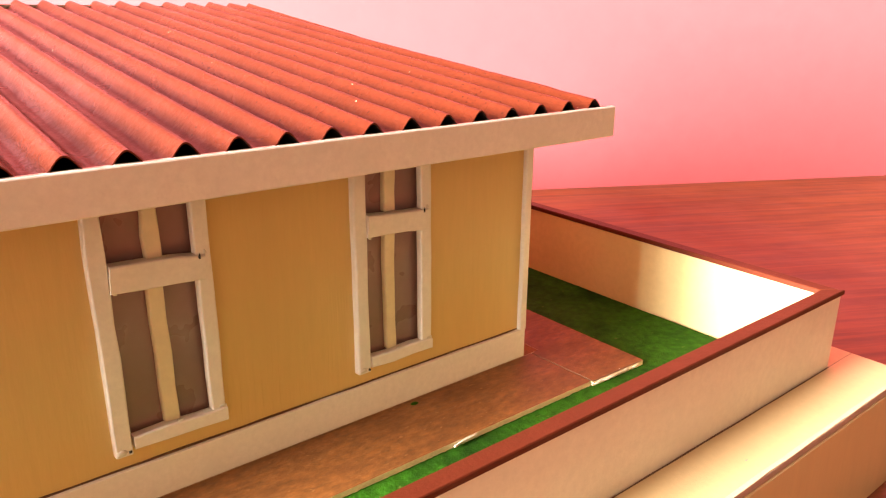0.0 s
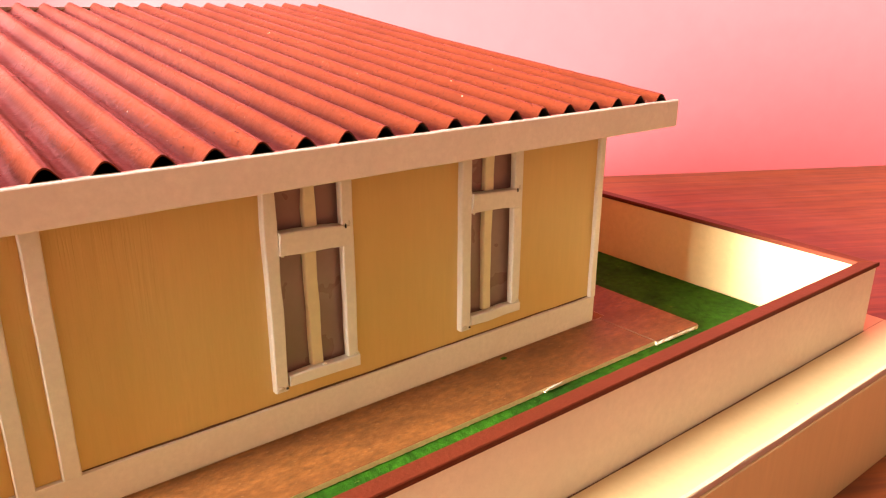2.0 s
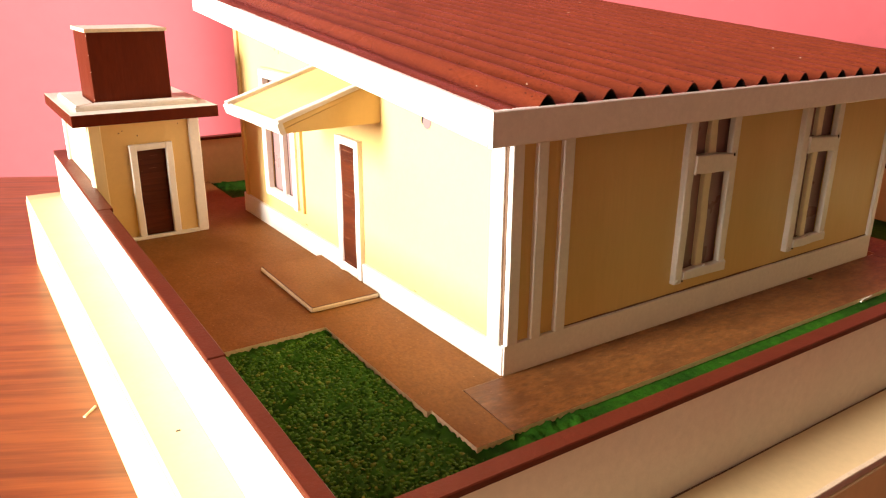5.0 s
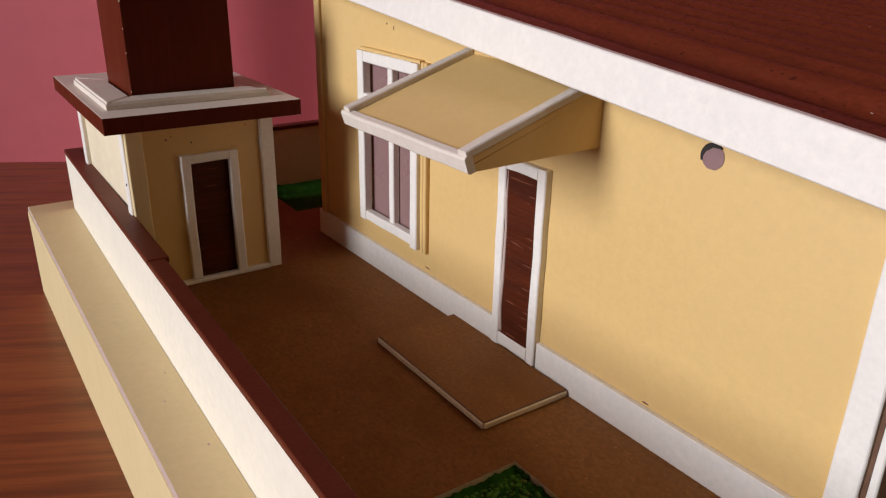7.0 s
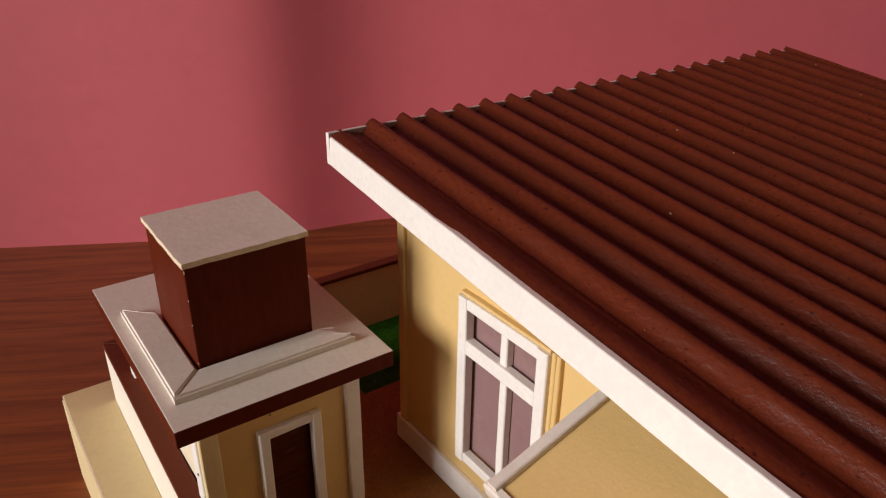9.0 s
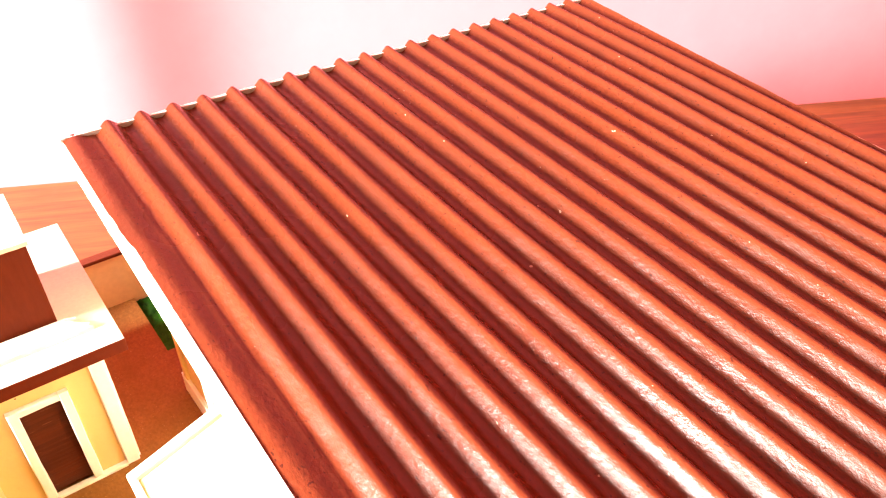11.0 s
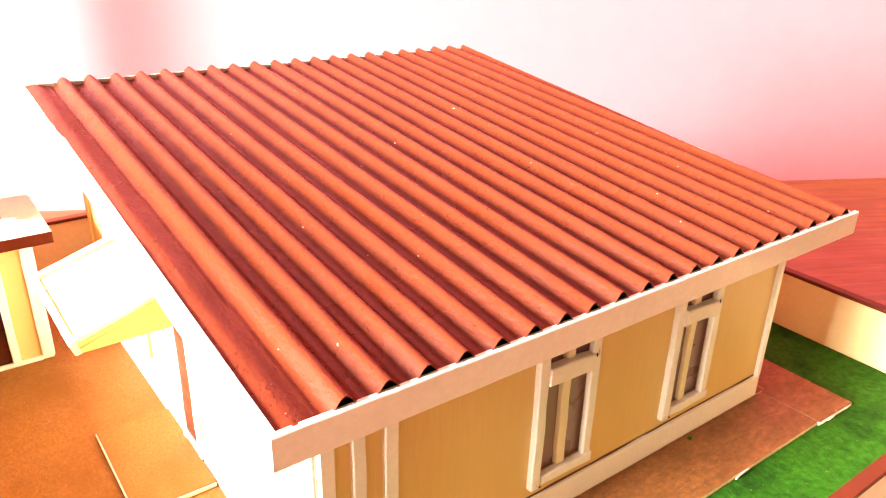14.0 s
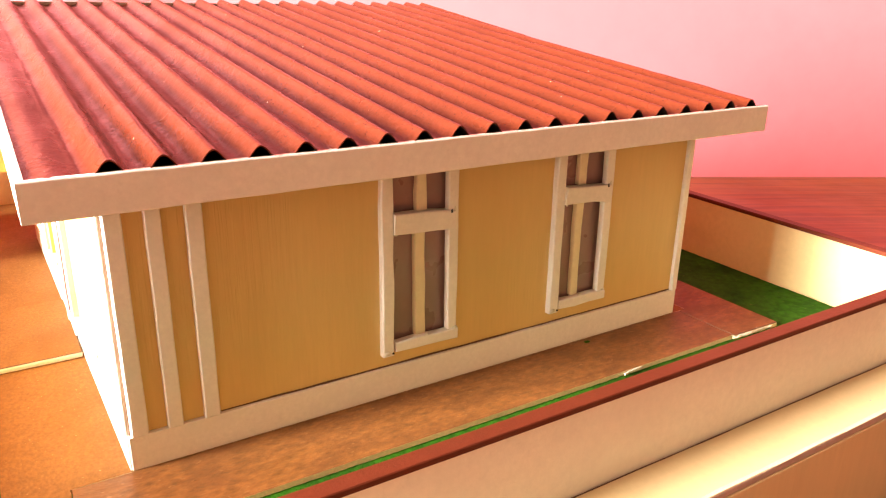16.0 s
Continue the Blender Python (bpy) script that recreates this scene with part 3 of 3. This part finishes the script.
def side_window(a, b, seed, lean=0.0):
    """A tall four-light window on the long wall."""
    y = W
    w = part("window", box(a + 0.0021, b - 0.0021, y + 0.0016, y + 0.0019, WZ0 + 0.0021, 0.0574, 0), DARK, house, "tall four-light window in a white stick frame")
    mid = (a + b) / 2 + 0.0003 + lean
    panes(w, mid, (a + 0.0021, b - 0.0021, WZ0 + 0.0021, 0.0574), lambda p, q, r, t: box(p, q, y + 0.0010, y + 0.0014, r, t, 0.00005), 0.0431)
    out = (0, -1, 0)
    part("casing", rough_strip((a + 0.0016, y, WZ0 - 0.0006), (a + 0.0014, y, WZ1), 0.0030, 0.0017, out, 0.00012, seed), WHITE, w)
    part("casing", rough_strip((b - 0.0019, y, WZ0 + 0.0028), (b - 0.0021, y, WZ1), 0.0028, 0.0017, out, 0.00012, seed + 1), WHITE, w)
    part("sill_strip", rough_strip((a + 0.0034, y, WZ0 + 0.0014), (b - 0.0004, y, WZ0 + 0.0014), 0.0028, 0.0019, out, 0.0002, seed + 2), WHITE, w)
    part("head_strip", rough_strip((a + 0.0034, y, WZ1 - 0.0014), (b - 0.0034, y, WZ1 - 0.0014), 0.0028, 0.0014, out, 0.0002, seed + 3), WHITE, w)
    part("transom", rough_strip((a + 0.0030, y + 0.0002, 0.0436), (b - 0.0020, y + 0.0002, 0.0426), 0.0047, 0.0024, out, 0.0002, seed + 4), WHITE, w)
    part("mullion", rough_strip((mid, y + 0.0009, WZ0 + 0.0028), (mid - 0.0003, y + 0.0009, 0.0406), 0.0027, 0.0014, out, 0.0002, seed + 5), TOWER_SIDE, w, "pale cream mullion stick")
    part("mullion", rough_strip((mid, y + 0.0009, 0.0456), (mid, y + 0.0009, WZ1 - 0.0028), 0.0027, 0.0014, out, 0.0002, seed + 6), TOWER_SIDE, w, "pale cream mullion stick")
    # dried glue squeezed out at the joints, and small dark gaps
    for k, (gx, gz, sx, sz) in enumerate(((a + 0.0012, WZ0 + 0.0002, 0.0009, 0.0007), (b - 0.0012, WZ0 + 0.0030, 0.0008, 0.0004), (a + 0.0036, 0.0412, 0.0004, 0.0007),
                                          (b - 0.0018, 0.0452, 0.0003, 0.0006), (mid + 0.0010, WZ0 + 0.0030, 0.0006, 0.0003))):
        part("glue_bead", blob(gx, y - 0.0016, gz, sx, 0.0003, sz, seed + 7 + k), GLUE, w, "bead of dried white glue")
    for k, (gx, gz, sx, sz) in enumerate(((b - 0.0030, 0.0447, 0.0002, 0.0006), (a + 0.0024, WZ0 + 0.0003, 0.0003, 0.0003))):
        part("gap", blob(gx, y - 0.0022, gz, sx, 0.00025, sz, seed + 14 + k), DARK, w, "small dark open joint")


side_window(*A, 30)
side_window(*B, 40, -0.0008)


def front_window():
    y0, y1, z0, z1 = FW
    x, out = W, (-1, 0, 0)
    w = part("window", box(x + 0.0016, x + 0.0019, y0 + 0.0021, y1 - 0.0021, z0 + 0.0021, z1 - 0.0021, 0), DARK, house, "four-light window in a white stick frame with yellow slats")
    mid = (y0 + y1) / 2 - 0.0008
    panes(w, mid, (y0 + 0.0021, y1 - 0.0021, z0 + 0.0021, z1 - 0.0021), lambda p, q, r, t: box(x + 0.0008, x + 0.0012, p, q, r, t, 0.00005), 0.0461)
    part("casing", rough_strip((x, y0 + 0.0015, z0 - 0.0005), (x, y0 + 0.0015, z1), 0.0030, 0.0022, out, 0.00008, 50), WHITE, w)
    part("casing", rough_strip((x, y1 - 0.0015, z0), (x, y1 - 0.0015, z1), 0.0030, 0.0022, out, 0.00008, 51), WHITE, w)
    part("sill_strip", rough_strip((x, y0 + 0.003, z0 + 0.0013), (x, y1 - 0.003, z0 + 0.0013), 0.0026, 0.0020, out, 0.00008, 52), WHITE, w)
    part("head_strip", rough_strip((x, y0 + 0.003, z1 - 0.0014), (x, y1 - 0.003, z1 - 0.0014), 0.0028, 0.0020, out, 0.00008, 53), WHITE, w)
    part("transom", rough_strip((x, y0 + 0.003, 0.0461), (x, y1 - 0.003, 0.0463), 0.0036, 0.0021, out, 0.00008, 54), WHITE, w)
    part("mullion", rough_strip((x + 0.0006, mid, z0 + 0.0026), (x + 0.0006, mid, 0.0444), 0.0022, 0.0018, out, 0.00008, 55), WHITE, w)
    part("mullion", rough_strip((x + 0.0006, mid + 0.0004, 0.0480), (x + 0.0006, mid + 0.0004, z1 - 0.0028), 0.0022, 0.0018, out, 0.00008, 56), WHITE, w)
    for k in (0.0006, 0.0019):
        part("outer_slat", rough_strip((x, y0 - k, z0 - 0.001), (x, y0 - k, z1 + 0.0004), 0.0012, 0.0012, out, 0.00008, 57), YELLOW, w, "thin yellow slat beside the frame")
    part("outer_slat", rough_strip((x, y0, z1 + 0.0004), (x, y1, z1 + 0.0004), 0.0008, 0.0014, out, 0.00008, 58), YELLOW, w, "thin yellow slat above the frame")


def front_door():
    y0, y1, z0, z1 = DR
    x, out = W, (-1, 0, 0)
    d = part("door", box(x - 0.0013, x + 0.0006, y0 + 0.0018, y1 - 0.0016, z0, z1 - 0.0016, 0.0001), DOOR_WOOD, house, "dark brown veneer door in a white frame")
    part("jamb", rough_strip((x, y0 + 0.0012, 0.0017), (x, y0 + 0.0012, z1), 0.0024, 0.0017, out, 0.00012, 60), WHITE, d)
    part("jamb", rough_strip((x, y1 - 0.0012, 0.0017), (x, y1 - 0.0012, z1), 0.0024, 0.0017, out, 0.00012, 61), WHITE, d)
    part("door_head", rough_strip((x, y0 + 0.0024, z1 - 0.0012), (x, y1 - 0.0024, z1 - 0.0012), 0.0024, 0.0016, out, 0.00012, 62), WHITE, d)
    part("threshold", rough_strip((x, y0 + 0.0024, 0.0032), (x, y1 - 0.0024, 0.0032), 0.0030, 0.0016, out, 0.00012, 63), WHITE, d)
    part("hinge_edge", rough_strip((x, y1 - 0.0028, z0 + 0.0016), (x, y1 - 0.0028, z1 - 0.0026), 0.0007, 0.0015, out, 0.0002, 64), SLAB_EDGE, d, "rough grey glued door edge")


front_window()
front_door()


def vent_hole():
    c = Vector((W, 0.0340, 0.0552))
    n = 36
    size = 0.0020
    bm = bmesh.new()
    disc = [bm.verts.new(c + Vector((-0.0001, math.cos(2 * math.pi * i / n) * r, math.sin(2 * math.pi * i / n) * r)))
            for i in range(n) for r in (size * (1 + 0.06 * noise.noise(Vector((i * 0.5, 2, 0)))),)]
    f = bm.faces.new(disc)
    ext = bmesh.ops.extrude_face_region(bm, geom=[f])
    bmesh.ops.translate(bm, vec=(-0.00003, 0, 0), verts=[g for g in ext["geom"] if isinstance(g, bmesh.types.BMVert)])
    v = part("vent", bm, PANE, house, "small round vent of grey film with ragged dark rim")
    bm = bmesh.new()
    arc = []
    for i in range(17):
        a = math.radians(-25 + 10 * i)
        w = 0.0007 * math.sin(math.pi * (i + 0.5) / 17) * (1 + 0.7 * noise.noise(Vector((i * 1.3, 5, 0))))
        arc.append([bm.verts.new(c + Vector((dx, math.cos(a) * rr, math.sin(a) * rr))) for rr, dx in ((size + 0.0002, -0.00002), (size + 0.00015, -0.00026), (size - w, -0.00024), (size - 0.00005 - w, -0.00014))])
    for a, b in zip(arc, arc[1:]):
        for k in range(3):
            bm.faces.new((a[k], a[k + 1], b[k + 1], b[k]))
    part("torn_rim", bm, DARK, v, "ragged dark torn edge")


vent_hole()

# canopy over the door
CY0, CY1, CXF, CZF, CZB = 0.0570, 0.0965, -0.0275, 0.0533, 0.0628


def cheek(y0, y1):
    bm = bmesh.new()
    prof = [(W, 0.0515), (W, CZB - 0.001), (CXF + 0.001, CZF - 0.001), (CXF + 0.001, CZF - 0.0022)]
    lo = [bm.verts.new((x, y0, z)) for x, z in prof]
    hi = [bm.verts.new((x, y1, z)) for x, z in prof]
    bm.faces.new(lo)
    bm.faces.new(hi[::-1])
    for i in range(4):
        bm.faces.new((lo[i], hi[i], hi[(i + 1) % 4], lo[(i + 1) % 4]))
    return bm


cd = Vector((W, 0, CZB)) - Vector((CXF, 0, CZF))
cn = Vector((-cd.z, 0, cd.x)).normalized()
mid = (CY0 + CY1) / 2
can = part("canopy", rough_strip(Vector((CXF, mid, CZF)) - cn * 0.001, Vector((W, mid, CZB)) - cn * 0.001, CY1 - CY0, 0.0013, cn, 0.00005, 70), YELLOW, house, "small yellow lean-to canopy over the door")
part("cheek", cheek(CY0 + 0.0001, CY0 + 0.0016), YELLOW, can)
part("cheek", cheek(CY1 - 0.0020, CY1 - 0.0006), YELLOW, can)
for i, y in enumerate((CY0 + 0.0010, CY1 - 0.0010)):
    part("edge_rail", rough_strip(Vector((CXF - 0.0004, y, CZF + 0.0002)), Vector((W, y, CZB + 0.0002)), 0.0022, 0.0013, cn, 0.0001, 71 + i), GREY_TOP, can, "off-white edge rail")
part("front_lip", rough_strip(Vector((CXF + 0.0006, CY0 - 0.0002, CZF + 0.0002)) - cn * 0.0008, Vector((CXF + 0.0006, CY1 + 0.0006, CZF + 0.0002)) - cn * 0.0008, 0.0030, 0.0016, -cd, 0.0001, 74, 0.0004), GREY_TOP, can, "off-white rounded front lip")

# the front leans out a little towards its far end
for o in house.children_recursive:
    o.data.transform(Matrix(((1, -0.015, 0, -0.015 * 0.08), (0, 1, 0, 0), (0, 0, 1, 0), (0, 0, 0, 1))))

# roof
# Deck coloured near black, so the hollows under the crests read as shade.
bm = bmesh.new()
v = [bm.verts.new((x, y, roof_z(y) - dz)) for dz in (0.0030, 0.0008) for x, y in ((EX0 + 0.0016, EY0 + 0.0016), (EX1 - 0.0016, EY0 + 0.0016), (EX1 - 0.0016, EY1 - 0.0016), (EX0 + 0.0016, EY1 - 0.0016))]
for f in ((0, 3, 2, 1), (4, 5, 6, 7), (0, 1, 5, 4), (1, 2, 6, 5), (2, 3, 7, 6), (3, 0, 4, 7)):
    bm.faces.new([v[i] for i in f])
roof = part("roof", bm, DARK, house, "shed roof on a deck darkened for the shade under its crests, edged with fascia boards")


def fascia(p0, p1, h, out, seed):
    p0, p1 = Vector(p0), Vector(p1)
    bm = rough_strip(p0 - Vector((0, 0, h / 2)), p1 - Vector((0, 0, h / 2)), h, 0.0014, out, 0.00005, seed, 0.0003)
    return bm


zr = roof_z(EY1)
part("fascia", fascia((EX0, EY0 + 0.0014, FZ), (EX1, EY0 + 0.0014, FZ), FH, (0, -1, 0), 80), WHITE, roof, "off-white fascia board")
part("fascia", fascia((EX0, EY1 - 0.0014, zr + 0.0010), (EX1, EY1 - 0.0014, zr + 0.0010), FH + 0.0006, (0, 1, 0), 81), WHITE, roof, "off-white fascia board")
part("fascia", fascia((EX0 + 0.0014, EY0 + 0.0014, FZ), (EX0 + 0.0014, EY1 - 0.0014, zr + 0.0002), FH, (-1, 0, 0), 82), WHITE, roof, "off-white fascia board")
part("fascia", fascia((EX1 - 0.0014, EY0 + 0.0014, EZ + 0.0006), (EX1 - 0.0014, EY1 - 0.0014, zr - 0.0002), FH - 0.0004, (1, 0, 0), 83), WHITE, roof, "off-white fascia board")


def corrugated():
    """The corrugated sheet: waves across x, run up the slope, thin, with small dents."""
    th = 0.0003
    bm = bmesh.new()
    nx, ny = 21 * 18, 90
    x0, x1 = EX0 + 0.0006, EX1 - 0.0014

    def waves(y):
        """The first crest and the pitch: the waves close up slightly and lean over towards the top."""
        v = (y - EY0) / (EY1 - EY0)
        return 0.0024 - 0.0018 * v, 0.008737 - 0.00005 * v

    def height(x, y):
        first, pitch = waves(y)
        t = (x - first) / pitch
        if t < -0.5:      # the flattened outer edge
            return 0.0003 + 0.0009 * math.sin(math.pi * min(1, max(0, (first - pitch / 2 - x) / 0.0093))) ** 2
        k = round(t)
        c = 0.5 + 0.5 * math.cos(2 * math.pi * t)
        amp = 0.0033 - 0.0006 * (y - EY0) / (EY1 - EY0)
        a = amp * (1 + 0.08 * noise.noise(Vector((k * 3.7, y * 18, 1.3))))
        return a * c ** 1.35
    rows = []
    for side_ in (0, 1):
        grid = []
        for j in range(ny + 1):
            y = EY0 + 0.0009 + (EY1 - 0.0013 - EY0) * j / ny
            first, pitch = waves(y)
            line = []
            for i in range(nx + 1):
                x = x0 + (x1 - x0) * i / nx
                drift = 0.0005 * noise.noise(Vector((round((x - first) / pitch) * 2.1, y * 9, 4.2)))
                h = height(x + drift * 0.5, y) + 0.00013 * noise.noise(Vector((x * 300, y * 160, 2))) + 0.00007 * noise.noise(Vector((x * 900, y * 420, 9)))
                h -= 0.0004 * max(0.0, noise.noise(Vector((x * 420, y * 190, 6))) - 0.5)
                line.append(bm.verts.new((x, y, roof_z(y) - 0.0001 + h - (th if side_ else 0))))
            grid.append(line)
        rows.append(grid)
    for s, grid in enumerate(rows):
        for j in range(ny):
            for i in range(nx):
                q = (grid[j][i], grid[j][i + 1], grid[j + 1][i + 1], grid[j + 1][i])
                f = bm.faces.new(q if not s else q[::-1])
                f.smooth = True
                f.material_index = s
    up, dn = rows
    for line in (up[0], up[ny], dn[0], dn[ny], *([g[j][i0] for j in range(ny + 1)] for g in (up, dn) for i0 in (0, nx))):
        for a, b in zip(line, line[1:]):
            bm.edges.get((a, b)).smooth = False
    for j0, flip in ((0, True), (ny, False)):
        for i in range(nx):
            q = (up[j0][i], up[j0][i + 1], dn[j0][i + 1], dn[j0][i])
            bm.faces.new(q[::-1] if flip else q)
    for i0 in (0, nx):
        for j in range(ny):
            bm.faces.new((up[j][i0], up[j + 1][i0], dn[j + 1][i0], dn[j][i0]))
    return bm


# The sheet's underside carries the same painted-in shade as the deck.
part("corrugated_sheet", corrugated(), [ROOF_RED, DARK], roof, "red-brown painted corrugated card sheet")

# the roof sags a little towards its far side, more so at the top
for o in (roof, *roof.children):
    for v in o.data.vertices:
        rise = (v.co.y + house.location.y - EY0) / (EY1 - EY0)
        v.co.z -= (v.co.x + house.location.x - 0.015) * (0.0032 + 0.0080 * rise)

# ---------------------------------------------------------------- small tower with tank
tower = thing("tank_tower", (-0.042, 0.178, 0), "small yellow model outbuilding carrying a red-brown tank box", "outbuilding")
GX0, GX1, GY0, GY1, GH = -0.0598, -0.0228, 0.1504, 0.2080, 0.0425
TD = (-0.0475, -0.0329, 0.0012, 0.0343)
part("wall", panel((GX0, GX1), (0.0,), lambda u: GH, [(TD[0] + 0.0015, TD[1] - 0.0015, 0.0, TD[3] - 0.0015)], lambda u, z: (u, GY0 + W, z), (0, 0.002, 0)), YELLOW, tower)
part("wall", box(GX0, GX1, GY1 - 0.002, GY1, 0, GH, 0), YELLOW, tower)
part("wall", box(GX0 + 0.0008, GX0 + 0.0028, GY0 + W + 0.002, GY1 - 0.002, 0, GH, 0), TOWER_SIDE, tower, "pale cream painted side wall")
part("wall", box(GX1 - 0.0028, GX1 - 0.0008, GY0 + W + 0.002, GY1 - 0.002, 0, GH, 0), YELLOW, tower)
for i, (x, y, o, wd, mt) in enumerate(((GX0 + 0.0021, GY0 + W, (0, -1, 0), 0.0040, CREAM), (GX1 - 0.0019, GY0 + W, (0, -1, 0), 0.0036, WHITE),
                                       (GX0 + 0.0008, GY0 + 0.0030, (-1, 0, 0), 0.0036, WHITE), (GX0 + 0.0008, GY1 - 0.0018, (-1, 0, 0), 0.0034, WHITE),
                                       (GX1 - 0.0008, GY0 + 0.0030, (1, 0, 0), 0.0034, WHITE))):
    part("corner_strip", rough_strip((x, y, 0.0), (x, y, GH), wd, W, o, 0.00008, 90 + i), mt, tower)
td = part("door", box(TD[0] + 0.001, TD[1] - 0.001, GY0 + W + 0.0006, GY0 + W + 0.0014, TD[2], TD[3] - 0.001, 0.0001), DOOR_WOOD, tower, "dark brown door in a white frame")
part("jamb", rough_strip((TD[0] + 0.0012, GY0 + W, 0.0012), (TD[0] + 0.0012, GY0 + W, TD[3]), 0.0024, 0.0016, (0, -1, 0), 0.0001, 96), WHITE, td)
part("jamb", rough_strip((TD[1] - 0.0012, GY0 + W, 0.0012), (TD[1] - 0.0012, GY0 + W, TD[3]), 0.0024, 0.0016, (0, -1, 0), 0.0001, 97), WHITE, td)
part("door_head", rough_strip((TD[0] + 0.0024, GY0 + W, TD[3] - 0.0011), (TD[1] - 0.0024, GY0 + W, TD[3] - 0.0011), 0.0022, 0.0015, (0, -1, 0), 0.0001, 98), WHITE, td)
part("sill_strip", box(GX0 + 0.004, GX1 - 0.0036, GY0 - 0.0006, GY0 + W, 0, 0.0011, 0.0002), WHITE, tower)
SX0, SX1, SY0, SY1 = -0.0648, -0.0168, 0.1457, 0.2102
ob = part("roof_slab", box(SX0, SX1, SY0, SY1, GH, 0.0465, 0.0002), [GREY_TOP, BOX_RED], tower, "off-white slab with red-brown edge")
side_slot(ob)
KX0, KX1, KY0, KY1, KZ = -0.0545, -0.0286, 0.1610, 0.1868, 0.0714
tank = part("tank", box(KX0, KX1, KY0, KY1, 0.0465, KZ, 0.0002), BOX_RED, tower, "square red-brown tank box")


def ragged(x0, x1, y0, y1, step_, wob, seed):
    """Plan outline of a hand-cut card."""
    rnd_ = random.Random(seed)
    pts = []
    for (ax, ay), (bx, by) in (((x0, y0), (x1, y0)), ((x1, y0), (x1, y1)), ((x1, y1), (x0, y1)), ((x0, y1), (x0, y0))):
        n = max(2, int(math.hypot(bx - ax, by - ay) / step_))
        for i in range(n):
            pts.append((ax + (bx - ax) * i / n + rnd_.uniform(-wob, wob), ay + (by - ay) * i / n + rnd_.uniform(-wob, wob)))
    return pts


side_slot(part("tank_lid", prism(ragged(KX0 - 0.0005, KX1 + 0.0005, KY0 - 0.0005, KY1 + 0.0005, 0.0013, 0.0001, 15), KZ, KZ + 0.0012, bevel=0.00008), [GREY_TOP, PLY], tank, "off-white card lid with rough pale edge"))


def mitred(points, z0, z1):
    """A flat moulding stick with a rounded top and mitred ends over a four-cornered plan."""
    bm = prism(points, z0, z1)
    bmesh.ops.bevel(bm, geom=[e for e in bm.edges if abs(e.verts[0].co.z - z1) < 1e-6 and abs(e.verts[1].co.z - z1) < 1e-6], offset=0.0005, segments=2, affect="EDGES")
    return bm


MW = 0.0068
part("moulding", mitred([(KX0 - MW - 0.0006, KY0 - MW - 0.0006), (KX1 + MW, KY0 - MW - 0.0006), (KX1 + 0.0012, KY0 - 0.0004), (KX0 - 0.0004, KY0 - 0.0004)], 0.0465, 0.0483), GREY_TOP, tower, "off-white moulding at the tank foot")
part("moulding", mitred([(KX0 - MW - 0.0007, KY0 - MW - 0.0004), (KX0 - 0.0005, KY0 - 0.0002), (KX0 - 0.0005, KY1 + 0.0002), (KX0 - MW - 0.0007, KY1 + MW)], 0.0465, 0.0483), GREY_TOP, tower, "off-white moulding at the tank foot")
for i, (a, b) in enumerate((((KX1 + 0.0030, KY0 - 0.0045), (KX1 + 0.0062, KY0 - 0.0064)), ((KX1 + 0.0014, KY0 - 0.0012), (KX1 + 0.0040, KY0 - 0.0022)),
                            ((KX0 - 0.0070, KY1 + 0.0062), (KX0 - 0.0042, KY1 + 0.0032)), ((KX0 - 0.0040, KY1 + 0.0030), (KX0 - 0.0012, KY1 + 0.0006)))):
    part("paint_drip", rough_strip((*a, 0.0482), (*b, 0.0482), 0.0002, 0.00015, (0, 0, 1), 0.00006, 110 + i), WHITE, tower, "dried white paint line")
for i, (x, y, z, h) in enumerate(((KX0, KY0, 0.0703, 0.0008), (KX0, KY0, 0.0640, 0.0005), (KX0, KY0, 0.0583, 0.0004), (KX0, KY0, 0.0490, 0.0006), (KX1, KY0, 0.0500, 0.0004))):
    part("chip", blob(x + 0.0001, y + 0.0001, z, 0.0001, 0.0001, h * 0.6, 130 + i), PLY, tank, "pale chipped paint on the corner")

# small marks of handling
part("paint_spot", blob(0.1211, -0.0019, 0.0, 0.0011, 0.0007, 0.00012, 150), GRASS, terrace, "spot of green paint by the house")
for i, (x, y, z, sx, sy) in enumerate(((-0.0697, 0.0975, LZ + 0.0008, 0.0003, 0.0004), (-0.0667, 0.1081, LZ + 0.0008, 0.0002, 0.0006), (-0.0669, 0.0798, LZ + 0.0008, 0.0003, 0.0006),
                                       (0.1598, -0.0611, LZ, 0.0006, 0.0002))):
    part("scuff", blob(x, y, z, sx * 0.7, sy * 0.7, 0.00005, 160 + i), SLAB_EDGE, base, "small faint scuff")
part("nail_head", blob(GX0 + 0.0008 - W, GY0 + 0.0022, 0.0285, 0.0002, 0.0004, 0.0004, 170), DARK, tower, "small dark nail head")
for i, (x, z, sx, sz) in enumerate(((-0.0500, 0.0385, 0.00025, 0.0003), (-0.0488, 0.0392, 0.0002, 0.0002), (-0.0440, 0.0372, 0.0002, 0.0003), (-0.0300, 0.0402, 0.0002, 0.0002))):
    part("speck", blob(x, GY0 + W, z, sx, 0.0001, sz, 171 + i), RAW, tower, "tiny brown speck")
for i, (y, z, sx, sz) in enumerate(((0.1260, 0.0652, 0.0002, 0.0006), (0.1292, 0.0660, 0.0003, 0.0003), (0.1105, 0.0085, 0.0010, 0.0002), (0.0400, 0.0078, 0.0009, 0.0002))):
    part("scratch", blob(W - 0.015 * y, y, z, 0.0001, sx, sz, 176 + i), RAW, house, "tiny brown scratch")
